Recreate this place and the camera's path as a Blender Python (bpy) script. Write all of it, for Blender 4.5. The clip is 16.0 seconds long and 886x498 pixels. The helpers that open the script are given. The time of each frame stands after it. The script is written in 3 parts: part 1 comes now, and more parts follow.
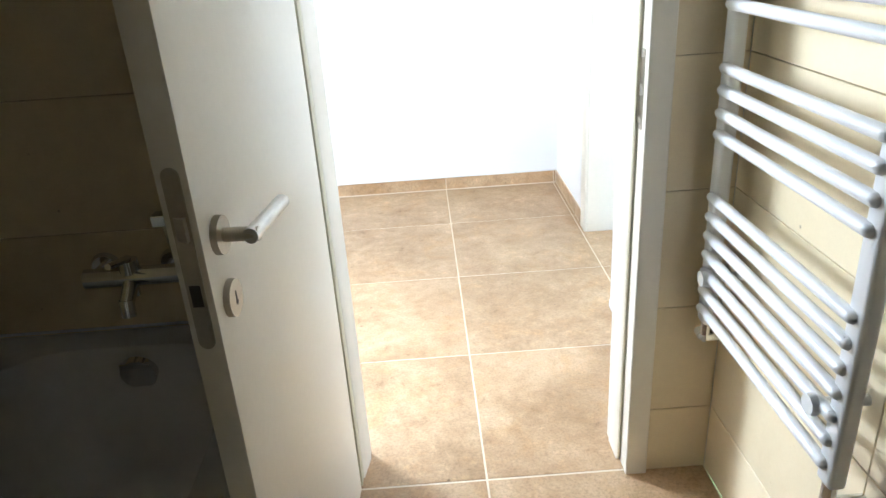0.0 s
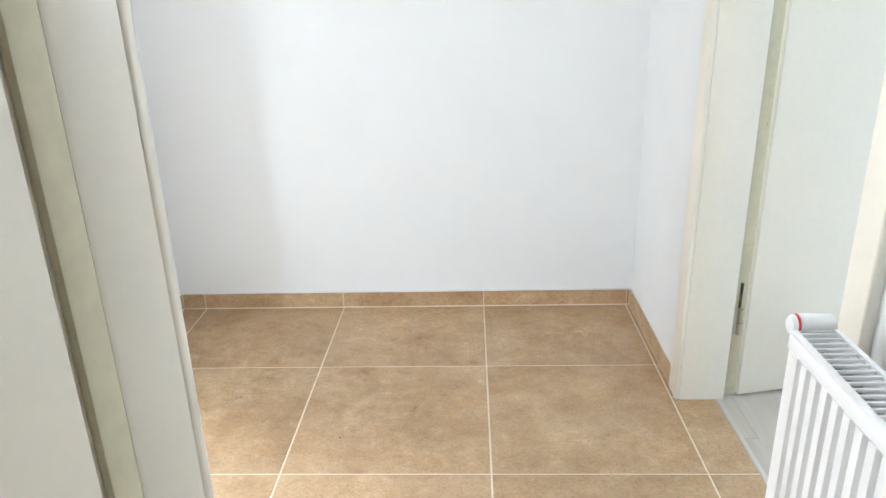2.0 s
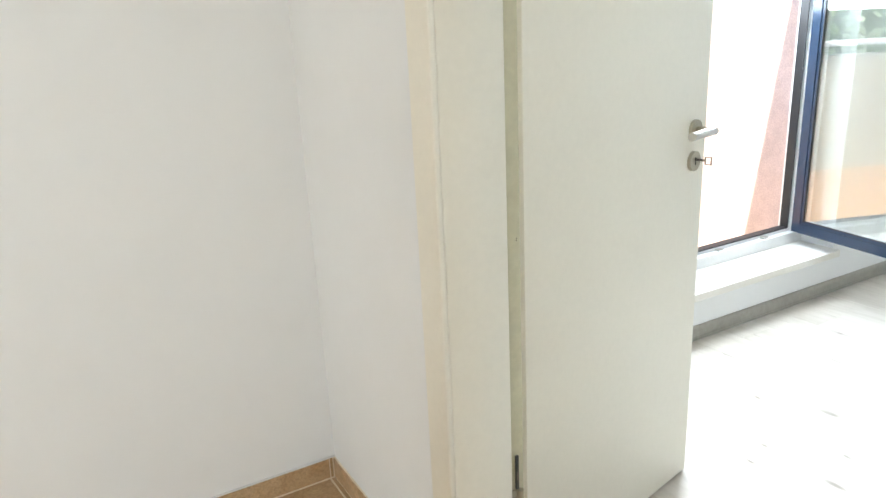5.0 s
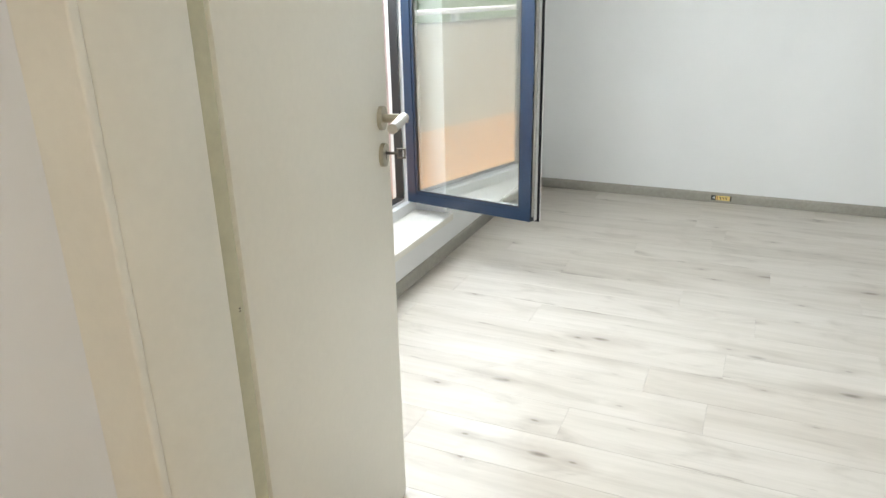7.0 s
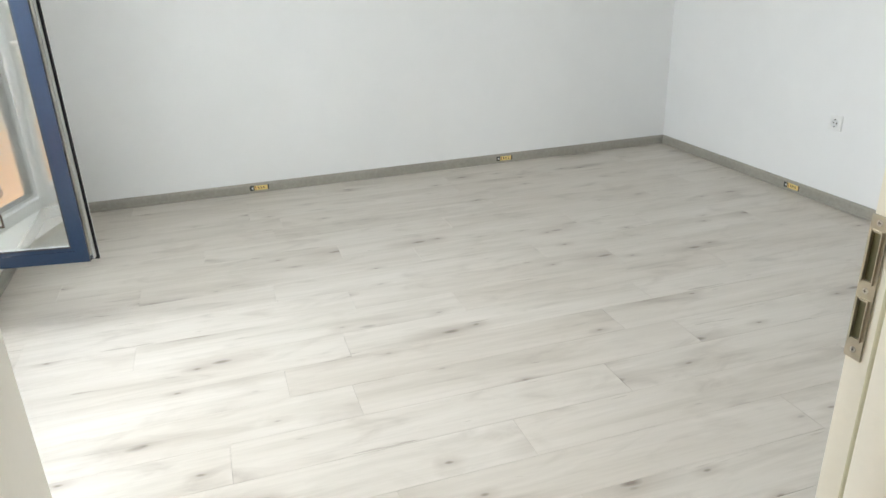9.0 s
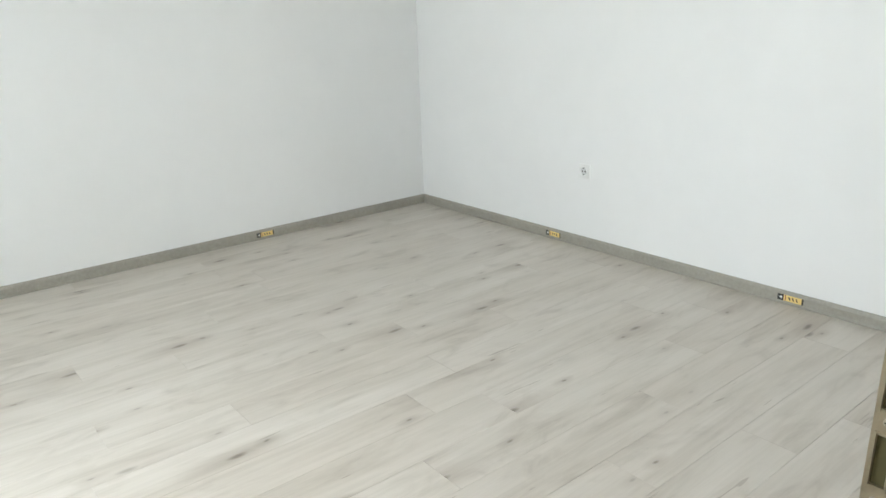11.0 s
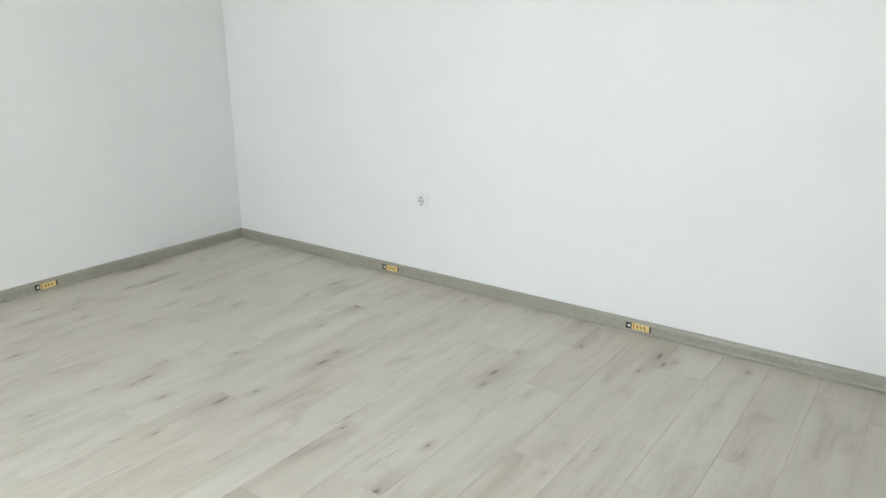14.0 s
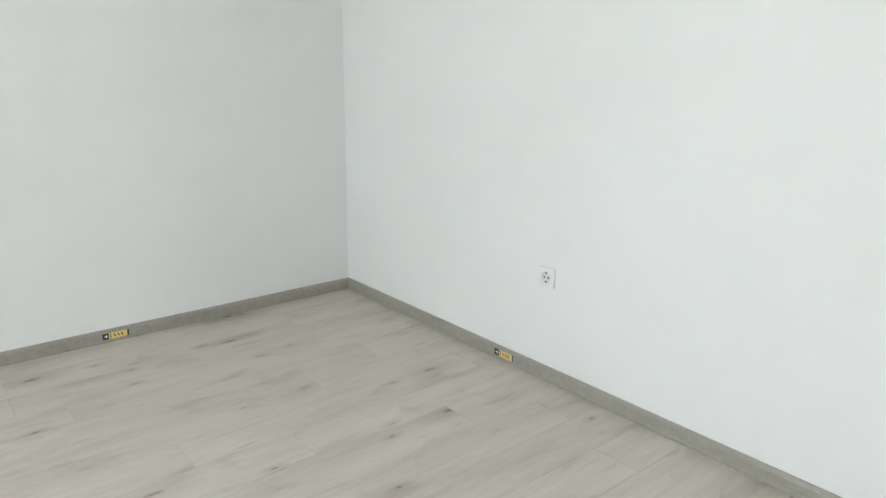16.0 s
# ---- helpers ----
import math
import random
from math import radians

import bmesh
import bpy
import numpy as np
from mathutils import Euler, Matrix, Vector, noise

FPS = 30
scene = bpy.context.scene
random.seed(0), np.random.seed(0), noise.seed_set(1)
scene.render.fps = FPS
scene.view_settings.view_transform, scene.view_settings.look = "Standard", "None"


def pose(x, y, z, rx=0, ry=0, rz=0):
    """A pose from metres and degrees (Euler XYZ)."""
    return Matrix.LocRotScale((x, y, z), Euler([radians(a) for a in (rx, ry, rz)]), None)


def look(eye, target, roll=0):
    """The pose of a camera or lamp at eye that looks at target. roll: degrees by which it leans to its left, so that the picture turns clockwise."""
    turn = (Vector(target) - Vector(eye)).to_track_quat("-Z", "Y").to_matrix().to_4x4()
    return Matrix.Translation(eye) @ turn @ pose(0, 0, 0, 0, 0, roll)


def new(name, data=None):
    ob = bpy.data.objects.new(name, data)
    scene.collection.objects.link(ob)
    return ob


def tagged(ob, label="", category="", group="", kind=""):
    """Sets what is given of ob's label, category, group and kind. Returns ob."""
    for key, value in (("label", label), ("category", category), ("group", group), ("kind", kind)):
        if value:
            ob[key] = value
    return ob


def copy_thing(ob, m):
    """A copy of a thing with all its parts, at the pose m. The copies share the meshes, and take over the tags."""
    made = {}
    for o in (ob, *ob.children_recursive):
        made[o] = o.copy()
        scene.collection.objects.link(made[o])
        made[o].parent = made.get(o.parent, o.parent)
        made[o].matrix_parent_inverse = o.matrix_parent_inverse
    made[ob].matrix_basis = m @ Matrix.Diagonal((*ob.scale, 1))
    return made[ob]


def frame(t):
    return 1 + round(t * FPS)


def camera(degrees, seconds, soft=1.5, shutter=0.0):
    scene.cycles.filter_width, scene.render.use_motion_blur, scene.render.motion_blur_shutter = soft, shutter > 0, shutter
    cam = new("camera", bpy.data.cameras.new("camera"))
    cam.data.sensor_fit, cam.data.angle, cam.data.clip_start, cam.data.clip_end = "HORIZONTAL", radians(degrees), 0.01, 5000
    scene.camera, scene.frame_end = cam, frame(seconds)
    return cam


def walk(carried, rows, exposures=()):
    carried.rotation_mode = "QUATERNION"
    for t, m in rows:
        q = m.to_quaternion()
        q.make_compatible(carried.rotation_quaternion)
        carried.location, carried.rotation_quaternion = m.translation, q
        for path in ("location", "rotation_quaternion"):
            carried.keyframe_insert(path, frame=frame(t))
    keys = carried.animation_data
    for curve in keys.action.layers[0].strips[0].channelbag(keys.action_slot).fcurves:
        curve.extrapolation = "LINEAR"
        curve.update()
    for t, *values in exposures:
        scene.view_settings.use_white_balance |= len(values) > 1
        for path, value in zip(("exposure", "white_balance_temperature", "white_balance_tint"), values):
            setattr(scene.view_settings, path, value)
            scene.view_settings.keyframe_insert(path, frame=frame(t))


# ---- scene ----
cam = camera(64.3, 16.0)
PATH = [
    (0, (0.174, -0.104, 1.299), (0.201, 1.724, 0.489), -3.8),
    (0.5, (0.186, 0.128, 1.300), (0.311, 1.975, 0.544), -3.2),
    (1, (0.208, 0.373, 1.308), (0.325, 2.236, 0.590), -2.4),
    (1.5, (0.210, 0.641, 1.291), (0.253, 2.530, 0.590), -2.1),
    (2, (0.226, 0.894, 1.287), (0.142, 2.766, 0.589), -1.7),
    (2.5, (0.318, 1.030, 1.283), (0.057, 2.900, 0.562), -1.4),
    (3, (0.367, 1.168, 1.272), (-0.01, 2.993, 0.530), -1.9),
    (3.5, (0.332, 1.31, 1.271), (0.147, 3.152, 0.514), -2.8),
    (4, (0.282, 1.475, 1.269), (0.521, 3.353, 0.623), -3.0),
    (6.3, (0.269, 2.164, 1.324), (1.779, 3.318, 0.699), -1.9),
    (6.5, (0.288, 2.199, 1.318), (1.863, 3.247, 0.671), -1.8),
    (7, (0.397, 2.315, 1.295), (2.104, 3.087, 0.595), -1.3),
    (7.5, (0.451, 2.387, 1.299), (2.251, 2.852, 0.562), -1.6),
    (8, (0.471, 2.503, 1.299), (2.323, 2.602, 0.551), -2.7),
    (8.5, (0.476, 2.606, 1.31), (2.307, 2.338, 0.552), -2.6),
    (9, (0.501, 2.654, 1.322), (2.266, 2.099, 0.561), -2.0),
    (9.5, (0.546, 2.667, 1.316), (2.244, 1.912, 0.576), -1.4),
    (10, (0.636, 2.646, 1.306), (2.273, 1.734, 0.607), -1.4),
    (10.2, (0.692, 2.622, 1.301), (2.3, 1.647, 0.62), -1.6),
    (12.5, (0.902, 2.552, 1.288), (2.238, 1.17, 0.735), -1.1),
    (13, (0.929, 2.5, 1.289), (2.23, 1.08, 0.749), -0.5),
    (13.5, (1.054, 2.46, 1.281), (2.261, 0.964, 0.73), -0.1),
    (14, (1.179, 2.403, 1.276), (2.301, 0.852, 0.699), -0.1),
    (14.5, (1.284, 2.262, 1.28), (2.399, 0.712, 0.684), -0.3),
    (15, (1.393, 2.066, 1.279), (2.578, 0.562, 0.701), -0.3),
    (15.5, (1.498, 1.829, 1.278), (2.812, 0.427, 0.724), -0.1),
    (16, (1.579, 1.599, 1.302), (3.059, 0.361, 0.776), 0.8),
]
EXPOSURES = [(0, 3.07, 5600, 9), (0.5, 2.8, 5650, 9), (1.0, 2.53, 5750, 9), (1.5, 2.45, 5950, 11), (2.0, 2.35, 6000, 10), (2.5, 2.25, 6250, 9),
             (3.0, 2.06, 6500, 9), (3.5, 2.06, 6650, 9), (4.0, 2.12, 6350, 9), (6.3, 1.6, 7200, 9), (7.0, 1.5, 7200, 11), (8.5, 1.47, 7200, 12),
             (10.0, 1.5, 7200, 11), (12.5, 1.55, 7200, 9), (16.0, 1.5, 7200, 10)]
walk(cam, [(t, look(eye, target, roll)) for t, eye, target, roll in PATH], EXPOSURES)

# ---- world, sun, large lights ----
world = bpy.data.worlds.new("sky_world")
scene.world = world
world.use_nodes = True
_wn = world.node_tree.nodes
_sky = _wn.new("ShaderNodeTexSky")
_sky.sky_type = 'NISHITA'
_sky.sun_disc = False
_sky.sun_elevation = radians(63)
_sky.sun_rotation = radians(255)
world.node_tree.links.new(_sky.outputs[0], _wn["Background"].inputs[0])
_wn["Background"].inputs[1].default_value = 0.15

sun_data = bpy.data.lights.new("sun", 'SUN')
sun_data.energy, sun_data.angle, sun_data.color = 5.0, radians(0.5), (1.0, 0.95, 0.88)
sun = new("sun", sun_data)
sun.matrix_world = look((-4.9, -1.3, 10.0), (0, 0, 0))


def window_lamp(name, eye, target, w, h, watts, colour):
    d = bpy.data.lights.new(name, 'AREA')
    d.shape, d.size, d.size_y, d.energy, d.color = 'RECTANGLE', w, h, watts, colour
    ob = new(name, d)
    ob.matrix_world = look(eye, target)
    return ob


window_lamp("room_window_light", (2.60, 3.91, 1.75), (2.60, 1.2, 0.55), 1.60, 0.94, 29, (0.765, 0.885, 1.0)).data.spread = radians(160)
window_lamp("living_window_light", (-4.22, -1.30, 1.35), (0.0, -1.30, 1.25), 0.8, 1.9, 23, (0.92, 0.965, 1.0))
# added lamp in an unseen opening, sends more light into the bathroom
window_lamp("living_window_light_b", (-2.20, 3.78, 1.85), (0.35, 1.30, 0.90), 1.2, .9, 38, (0.94, 0.97, 1.0))


# ---- materials ----
def material(name):
    m = bpy.data.materials.new(name)
    m.use_nodes = True
    return m, m.node_tree.nodes, m.node_tree.links, m.node_tree.nodes["Principled BSDF"]


def coords(n, l, kind="Object", scale=(1, 1, 1), shift_random=False):
    tc = n.new("ShaderNodeTexCoord")
    mp = n.new("ShaderNodeMapping")
    mp.inputs["Scale"].default_value = scale
    l.new(tc.outputs[kind], mp.inputs["Vector"])
    if shift_random:
        oi = n.new("ShaderNodeObjectInfo")
        mul = n.new("ShaderNodeVectorMath")
        mul.operation = 'SCALE'
        mul.inputs[0].default_value = (37.0, 61.0, 13.0)
        l.new(oi.outputs["Random"], mul.inputs["Scale"])
        l.new(mul.outputs[0], mp.inputs["Location"])
    return mp.outputs[0]


def noise_tex(n, l, vec, scale, detail=4, rough=0.6, dist=0.0):
    t = n.new("ShaderNodeTexNoise")
    t.inputs["Scale"].default_value = scale
    t.inputs["Detail"].default_value = detail
    t.inputs["Roughness"].default_value = rough
    t.inputs["Distortion"].default_value = dist
    l.new(vec, t.inputs["Vector"])
    return t.outputs["Fac"]


def ramp(n, l, fac, stops):
    r = n.new("ShaderNodeValToRGB")
    while len(r.color_ramp.elements) < len(stops):
        r.color_ramp.elements.new(0.5)
    for e, (p, c) in zip(r.color_ramp.elements, stops):
        e.position = p
        e.color = (*c, 1) if len(c) == 3 else c
    l.new(fac, r.inputs[0])
    return r.outputs[0]


def mix(n, l, a, b, fac, mode='MIX'):
    m = n.new("ShaderNodeMix")
    m.data_type, m.blend_type = 'RGBA', mode
    for sock, v in ((m.inputs[6], a), (m.inputs[7], b), (m.inputs[0], fac)):
        if hasattr(v, "links"):
            l.new(v, sock)
        elif isinstance(v, (int, float)):
            sock.default_value = v
        else:
            sock.default_value = (*v, 1)
    return m.outputs[2]


def bump(n, l, bs, height, strength, dist):
    b = n.new("ShaderNodeBump")
    b.inputs["Strength"].default_value = strength
    b.inputs["Distance"].default_value = dist
    l.new(height, b.inputs["Height"])
    l.new(b.outputs[0], bs.inputs["Normal"])


def plain(name, colour, rough=0.5, metal=0.0, vary=0.06, grain=40, relief=0.0, coat=0.0):
    m, n, l, bs = material(name)
    v = coords(n, l)
    f = noise_tex(n, l, v, grain, 5)
    g = noise_tex(n, l, v, grain * 0.07, 3)
    dark = tuple(c * (1 - vary) for c in colour)
    lite = tuple(min(1.0, c * (1 + vary * 0.5)) for c in colour)
    c1 = ramp(n, l, f, ((0.3, dark), (0.7, lite)))
    c2 = ramp(n, l, g, ((0.35, (1 - vary,) * 3), (0.65, (1.0,) * 3)))
    l.new(mix(n, l, c1, c2, 0.8, 'MULTIPLY'), bs.inputs["Base Color"])
    bs.inputs["Roughness"].default_value = rough
    bs.inputs["Metallic"].default_value = metal
    bs.inputs["Coat Weight"].default_value = coat
    if relief:
        bump(n, l, bs, f, 0.5, relief)
    return m


def paint_wall(name, colour):
    m, n, l, bs = material(name)
    v = coords(n, l)
    fine = noise_tex(n, l, v, 260, 3, 0.7)
    mid = noise_tex(n, l, v, 3.0, 4)
    c = ramp(n, l, mid, ((0.3, tuple(q * 0.97 for q in colour)), (0.7, colour)))
    l.new(c, bs.inputs["Base Color"])
    bs.inputs["Roughness"].default_value = 0.75
    bs.inputs["Specular IOR Level"].default_value = 0.3
    bump(n, l, bs, fine, 0.15, 0.0006)
    return m


def floor_tile(name, base, dark, light, rough=0.42, contrast=0.8):
    m, n, l, bs = material(name)
    v = coords(n, l, shift_random=True)
    big = noise_tex(n, l, v, 4.5, 6, 0.62, 0.4)
    med = noise_tex(n, l, v, 21, 9, 0.78, 0.3)
    fine = noise_tex(n, l, v, 130, 4, 0.7)
    c = ramp(n, l, big, ((0.30, dark), (0.50, base), (0.72, light)))
    c2 = ramp(n, l, med, ((0.28, (0.42, 0.34, 0.25)), (0.41, (0.90, 0.87, 0.82)), (0.56, (1.02, 1.02, 1.02)), (0.72, (1.42, 1.40, 1.33))))
    patch = noise_tex(n, l, v, 3.2, 3, 0.55, 0.3)
    pf = ramp(n, l, patch, ((0.38, (0.5 * contrast,) * 3), (0.62, (contrast,) * 3)))
    c = mix(n, l, c, c2, pf, 'MULTIPLY')
    rust = noise_tex(n, l, v, 7.5, 7, 0.7, 0.8)
    r2 = ramp(n, l, rust, ((0.50, (1, 1, 1)), (0.70, (1.03, 0.95, 0.83))))
    c = mix(n, l, c, r2, contrast, 'MULTIPLY')
    c3 = ramp(n, l, fine, ((0.28, (0.72, 0.70, 0.67)), (0.5, (1, 1, 1)), (0.75, (1.15, 1.15, 1.14))))
    c = mix(n, l, c, c3, contrast, 'MULTIPLY')
    # sparse small dark specks and pits
    sp = n.new("ShaderNodeTexVoronoi")
    sp.inputs["Scale"].default_value = 9
    l.new(v, sp.inputs["Vector"])
    s = ramp(n, l, sp.outputs["Distance"], ((0.026, (0.22, 0.17, 0.12)), (0.05, (1, 1, 1))))
    c = mix(n, l, c, s, 0.75, 'MULTIPLY')
    oi = n.new("ShaderNodeObjectInfo")
    tint = ramp(n, l, oi.outputs["Random"], ((0.0, (0.93, 0.92, 0.90)), (1.0, (1.05, 1.04, 1.03))))
    l.new(mix(n, l, c, tint, 1.0, 'MULTIPLY'), bs.inputs["Base Color"])
    rr = ramp(n, l, med, ((0.3, (rough + 0.14,) * 3), (0.7, (rough - 0.04,) * 3)))
    l.new(rr, bs.inputs["Roughness"])
    bump(n, l, bs, med, 0.25, 0.0012)
    return m


def laminate(name):
    m, n, l, bs = material(name)
    v = coords(n, l, scale=(9.0, 1.1, 9.0), shift_random=True)
    vg = coords(n, l, scale=(60.0, 2.2, 60.0), shift_random=True)
    vk = coords(n, l, scale=(4.4, 1.5, 4.4), shift_random=True)
    cloud = noise_tex(n, l, v, 1.0, 5, 0.6, 0.6)
    grain = noise_tex(n, l, vg, 1.0, 6, 0.65, 0.5)
    blot = noise_tex(n, l, vk, 2.1, 4, 0.55, 0.9)
    c = ramp(n, l, cloud, ((0.25, (0.48, 0.432, 0.37)), (0.48, (0.57, 0.522, 0.459)), (0.74, (0.625, 0.577, 0.518))))
    g = ramp(n, l, grain, ((0.3, (0.86, 0.85, 0.84)), (0.55, (1, 1, 1))))
    c = mix(n, l, c, g, 0.6, 'MULTIPLY')
    b = ramp(n, l, blot, ((0.25, (0.66, 0.63, 0.61)), (0.38, (0.90, 0.89, 0.88)), (0.48, (1, 1, 1))))
    c = mix(n, l, c, b, 0.62, 'MULTIPLY')
    # knots: drawn-out soft shadows with a small dark heart, two sizes, edges wavy
    wob = n.new("ShaderNodeTexNoise")
    wob.inputs["Scale"].default_value = 3.5
    l.new(vk, wob.inputs["Vector"])
    for sx, sy, amount, near, far in ((3.6, 1.3, 1.0, 0.032, 0.26), (5.6, 2.4, 0.9, 0.024, 0.15)):
        vv = coords(n, l, scale=(sx, sy, 1.0), shift_random=True)
        add = n.new("ShaderNodeMixRGB")
        add.blend_type = 'ADD'
        add.inputs[0].default_value = 0.10
        l.new(vv, add.inputs[1])
        l.new(wob.outputs["Color"], add.inputs[2])
        kn = n.new("ShaderNodeTexVoronoi")
        kn.voronoi_dimensions = '2D'
        kn.inputs["Scale"].default_value = 1.0
        l.new(add.outputs[0], kn.inputs["Vector"])
        k = ramp(n, l, kn.outputs["Distance"], ((near * 0.5, (0.38, 0.34, 0.31)), (near * 1.6, (0.80, 0.775, 0.755)), (far, (1, 1, 1))))
        # some cells only
        pick = ramp(n, l, kn.outputs["Color"], ((0.42, (0.05 * amount,) * 3), (0.62, (amount,) * 3)))
        c = mix(n, l, c, k, pick, 'MULTIPLY')
    vl = coords(n, l, scale=(34.0, 2.6, 34.0), shift_random=True)
    sl = noise_tex(n, l, vl, 1.0, 2, 0.5, 1.2)
    s2 = ramp(n, l, sl, ((0.255, (0.55, 0.51, 0.47)), (0.285, (1, 1, 1))))
    c = mix(n, l, c, s2, 0.6, 'MULTIPLY')
    oi = n.new("ShaderNodeObjectInfo")
    tint = ramp(n, l, oi.outputs["Random"], ((0.0, (0.965, 0.955, 0.945)), (0.5, (1.0, 1.0, 1.0)), (1.0, (1.03, 1.035, 1.04))))
    l.new(mix(n, l, c, tint, 1.0, 'MULTIPLY'), bs.inputs["Base Color"])
    bs.inputs["Roughness"].default_value = 0.36
    bs.inputs["Specular IOR Level"].default_value = 0.6
    bump(n, l, bs, grain, 0.15, 0.0005)
    return m


def glass_mat(name, rough=0.0):
    m, n, l, bs = material(name)
    bs.inputs["Transmission Weight"].default_value = 1.0
    bs.inputs["Roughness"].default_value = rough
    bs.inputs["IOR"].default_value = 2.0
    bs.inputs["Base Color"].default_value = (0.97, 0.99, 0.98, 1)
    return m


def leaf_mat(name, c0, c1):
    m, n, l, bs = material(name)
    gi = n.new("ShaderNodeNewGeometry")
    l.new(ramp(n, l, gi.outputs["Random Per Island"], ((0, c0), (1, c1))), bs.inputs["Base Color"])
    bs.inputs["Roughness"].default_value = 0.6
    return m


WALL = paint_wall("white_wall_paint", (0.84, 0.84, 0.83))
CEIL = paint_wall("ceiling_paint", (0.82, 0.82, 0.81))
TILE = floor_tile("brown_stoneware", (0.50, 0.345, 0.20), (0.40, 0.265, 0.14), (0.60, 0.44, 0.275), 0.34, 1.0)
GROUT = plain("floor_grout", (0.84, 0.74, 0.58), 0.85, vary=0.08, grain=120)
WTILE = floor_tile("cream_wall_tile", (0.86, 0.75, 0.52), (0.83, 0.72, 0.49), (0.88, 0.775, 0.55), 0.30, 0.10)
WGROUT = plain("wall_grout", (0.60, 0.49, 0.32), 0.85, vary=0.1, grain=120)
LAM = laminate("light_oak_laminate")
UNDER = plain("underlay", (0.30, 0.275, 0.24), 0.9)
SKIRT = plain("grey_oak_skirting", (0.36, 0.338, 0.292), 0.45, vary=0.12, grain=55)
DOORW = plain("door_white_lacquer", (0.87, 0.825, 0.715), 0.38, vary=0.02, grain=60, relief=0.0002)
# for the seals; its olive also puts shade into the white door lip
SEAL_LIP = plain("seal_and_lip_shade", (0.63, 0.59, 0.42), 0.7, vary=0.08)
STEEL = plain("brushed_steel", (0.62, 0.60, 0.56), 0.32, 1.0, vary=0.08, grain=150)
NICKEL = plain("satin_nickel", (0.50, 0.46, 0.37), 0.42, 1.0, vary=0.06, grain=150)
CHROME = plain("chrome", (0.75, 0.75, 0.75), 0.08, 1.0, vary=0.02)
# near-black in place of the shade inside holes; also on the earth clips
DARK = plain("dark_recess_shade", (0.04, 0.038, 0.033), 0.7)
# dark olive imitates the shaded inside of the strike plate slots
SLOT = plain("olive_recess_shade", (0.11, 0.10, 0.045), 0.6)
IRON = plain("dark_key_metal", (0.16, 0.14, 0.12), 0.4, 0.9)
RADW = plain("radiator_enamel", (0.84, 0.845, 0.84), 0.30, vary=0.015, grain=30)
PLAST = plain("white_plastic", (0.82, 0.82, 0.80), 0.35, vary=0.02)
RED = plain("red_plastic", (0.62, 0.02, 0.03), 0.4)
ENAMEL = plain("bath_enamel", (0.82, 0.82, 0.80), 0.16, vary=0.02)
PVCW = plain("white_window_profile", (0.82, 0.82, 0.81), 0.35, vary=0.02)
PVCB = plain("blue_window_foil", (0.020, 0.038, 0.074), 0.20, vary=0.10, grain=90)
BLACK = plain("black_rubber", (0.015, 0.015, 0.017), 0.6)
SILL = plain("cream_sill_stone", (0.80, 0.77, 0.70), 0.30, vary=0.04, grain=30)
GLASS = glass_mat("window_glass")
YELLOW = plain("yellow_tape", (0.84, 0.62, 0.24), 0.45, vary=0.05)
INK = plain("black_ink", (0.02, 0.02, 0.02), 0.5)
REDINK = plain("red_ink", (0.30, 0.03, 0.02), 0.5)
WHITEINK = plain("white_ink", (0.8, 0.8, 0.78), 0.5)
STRIP = plain("pale_transition_metal", (0.66, 0.64, 0.60), 0.4, 0.3, vary=0.05)
ORANGE = plain("orange_render", (0.93, 0.62, 0.39), 0.9, vary=0.12, grain=160, relief=0.002)
BEIGE = plain("beige_render", (0.66, 0.60, 0.49), 0.9, vary=0.10, grain=160, relief=0.002)
ROSE = plain("rose_render", (0.60, 0.48, 0.45), 0.9, vary=0.18, grain=140, relief=0.003)
CONCRETE = plain("balcony_tile", (0.58, 0.49, 0.39), 0.7, vary=0.15, grain=60)
GRASS = plain("grass", (0.07, 0.11, 0.03), 0.9, vary=0.4, grain=3)
BARK = plain("bark", (0.14, 0.10, 0.07), 0.9, vary=0.3, grain=30)
LEAF = leaf_mat("leaves", (0.05, 0.10, 0.02), (0.14, 0.22, 0.05))


# ---- mesh tools ----
def box(bm, x0, x1, y0, y1, z0, z1):
    vs = [bm.verts.new(p) for p in ((x0, y0, z0), (x1, y0, z0), (x1, y1, z0), (x0, y1, z0),
                                    (x0, y0, z1), (x1, y0, z1), (x1, y1, z1), (x0, y1, z1))]
    for f in ((3, 2, 1, 0), (4, 5, 6, 7), (0, 1, 5, 4), (1, 2, 6, 5), (2, 3, 7, 6), (3, 0, 4, 7)):
        bm.faces.new([vs[i] for i in f])
    return bm


def boxes(*rows):
    bm = bmesh.new()
    for r in rows:
        box(bm, *r)
    return bm


def rounded(bm, width, segments=2):
    bmesh.ops.bevel(bm, geom=bm.edges[:], offset=width, segments=segments, affect='EDGES', profile=0.5)
    return bm


def rbox(x0, x1, y0, y1, z0, z1, r=0.002, segments=2):
    return rounded(boxes((x0, x1, y0, y1, z0, z1)), r, segments)


def rod(bm, a, b, r0, r1=None, sides=16):
    a, b = Vector(a), Vector(b)
    m = Matrix.Translation((a + b) / 2) @ (b - a).to_track_quat('Z', 'Y').to_matrix().to_4x4()
    bmesh.ops.create_cone(bm, cap_ends=True, segments=sides, radius1=r0, radius2=r0 if r1 is None else r1,
                          depth=(b - a).length, matrix=m)
    return bm


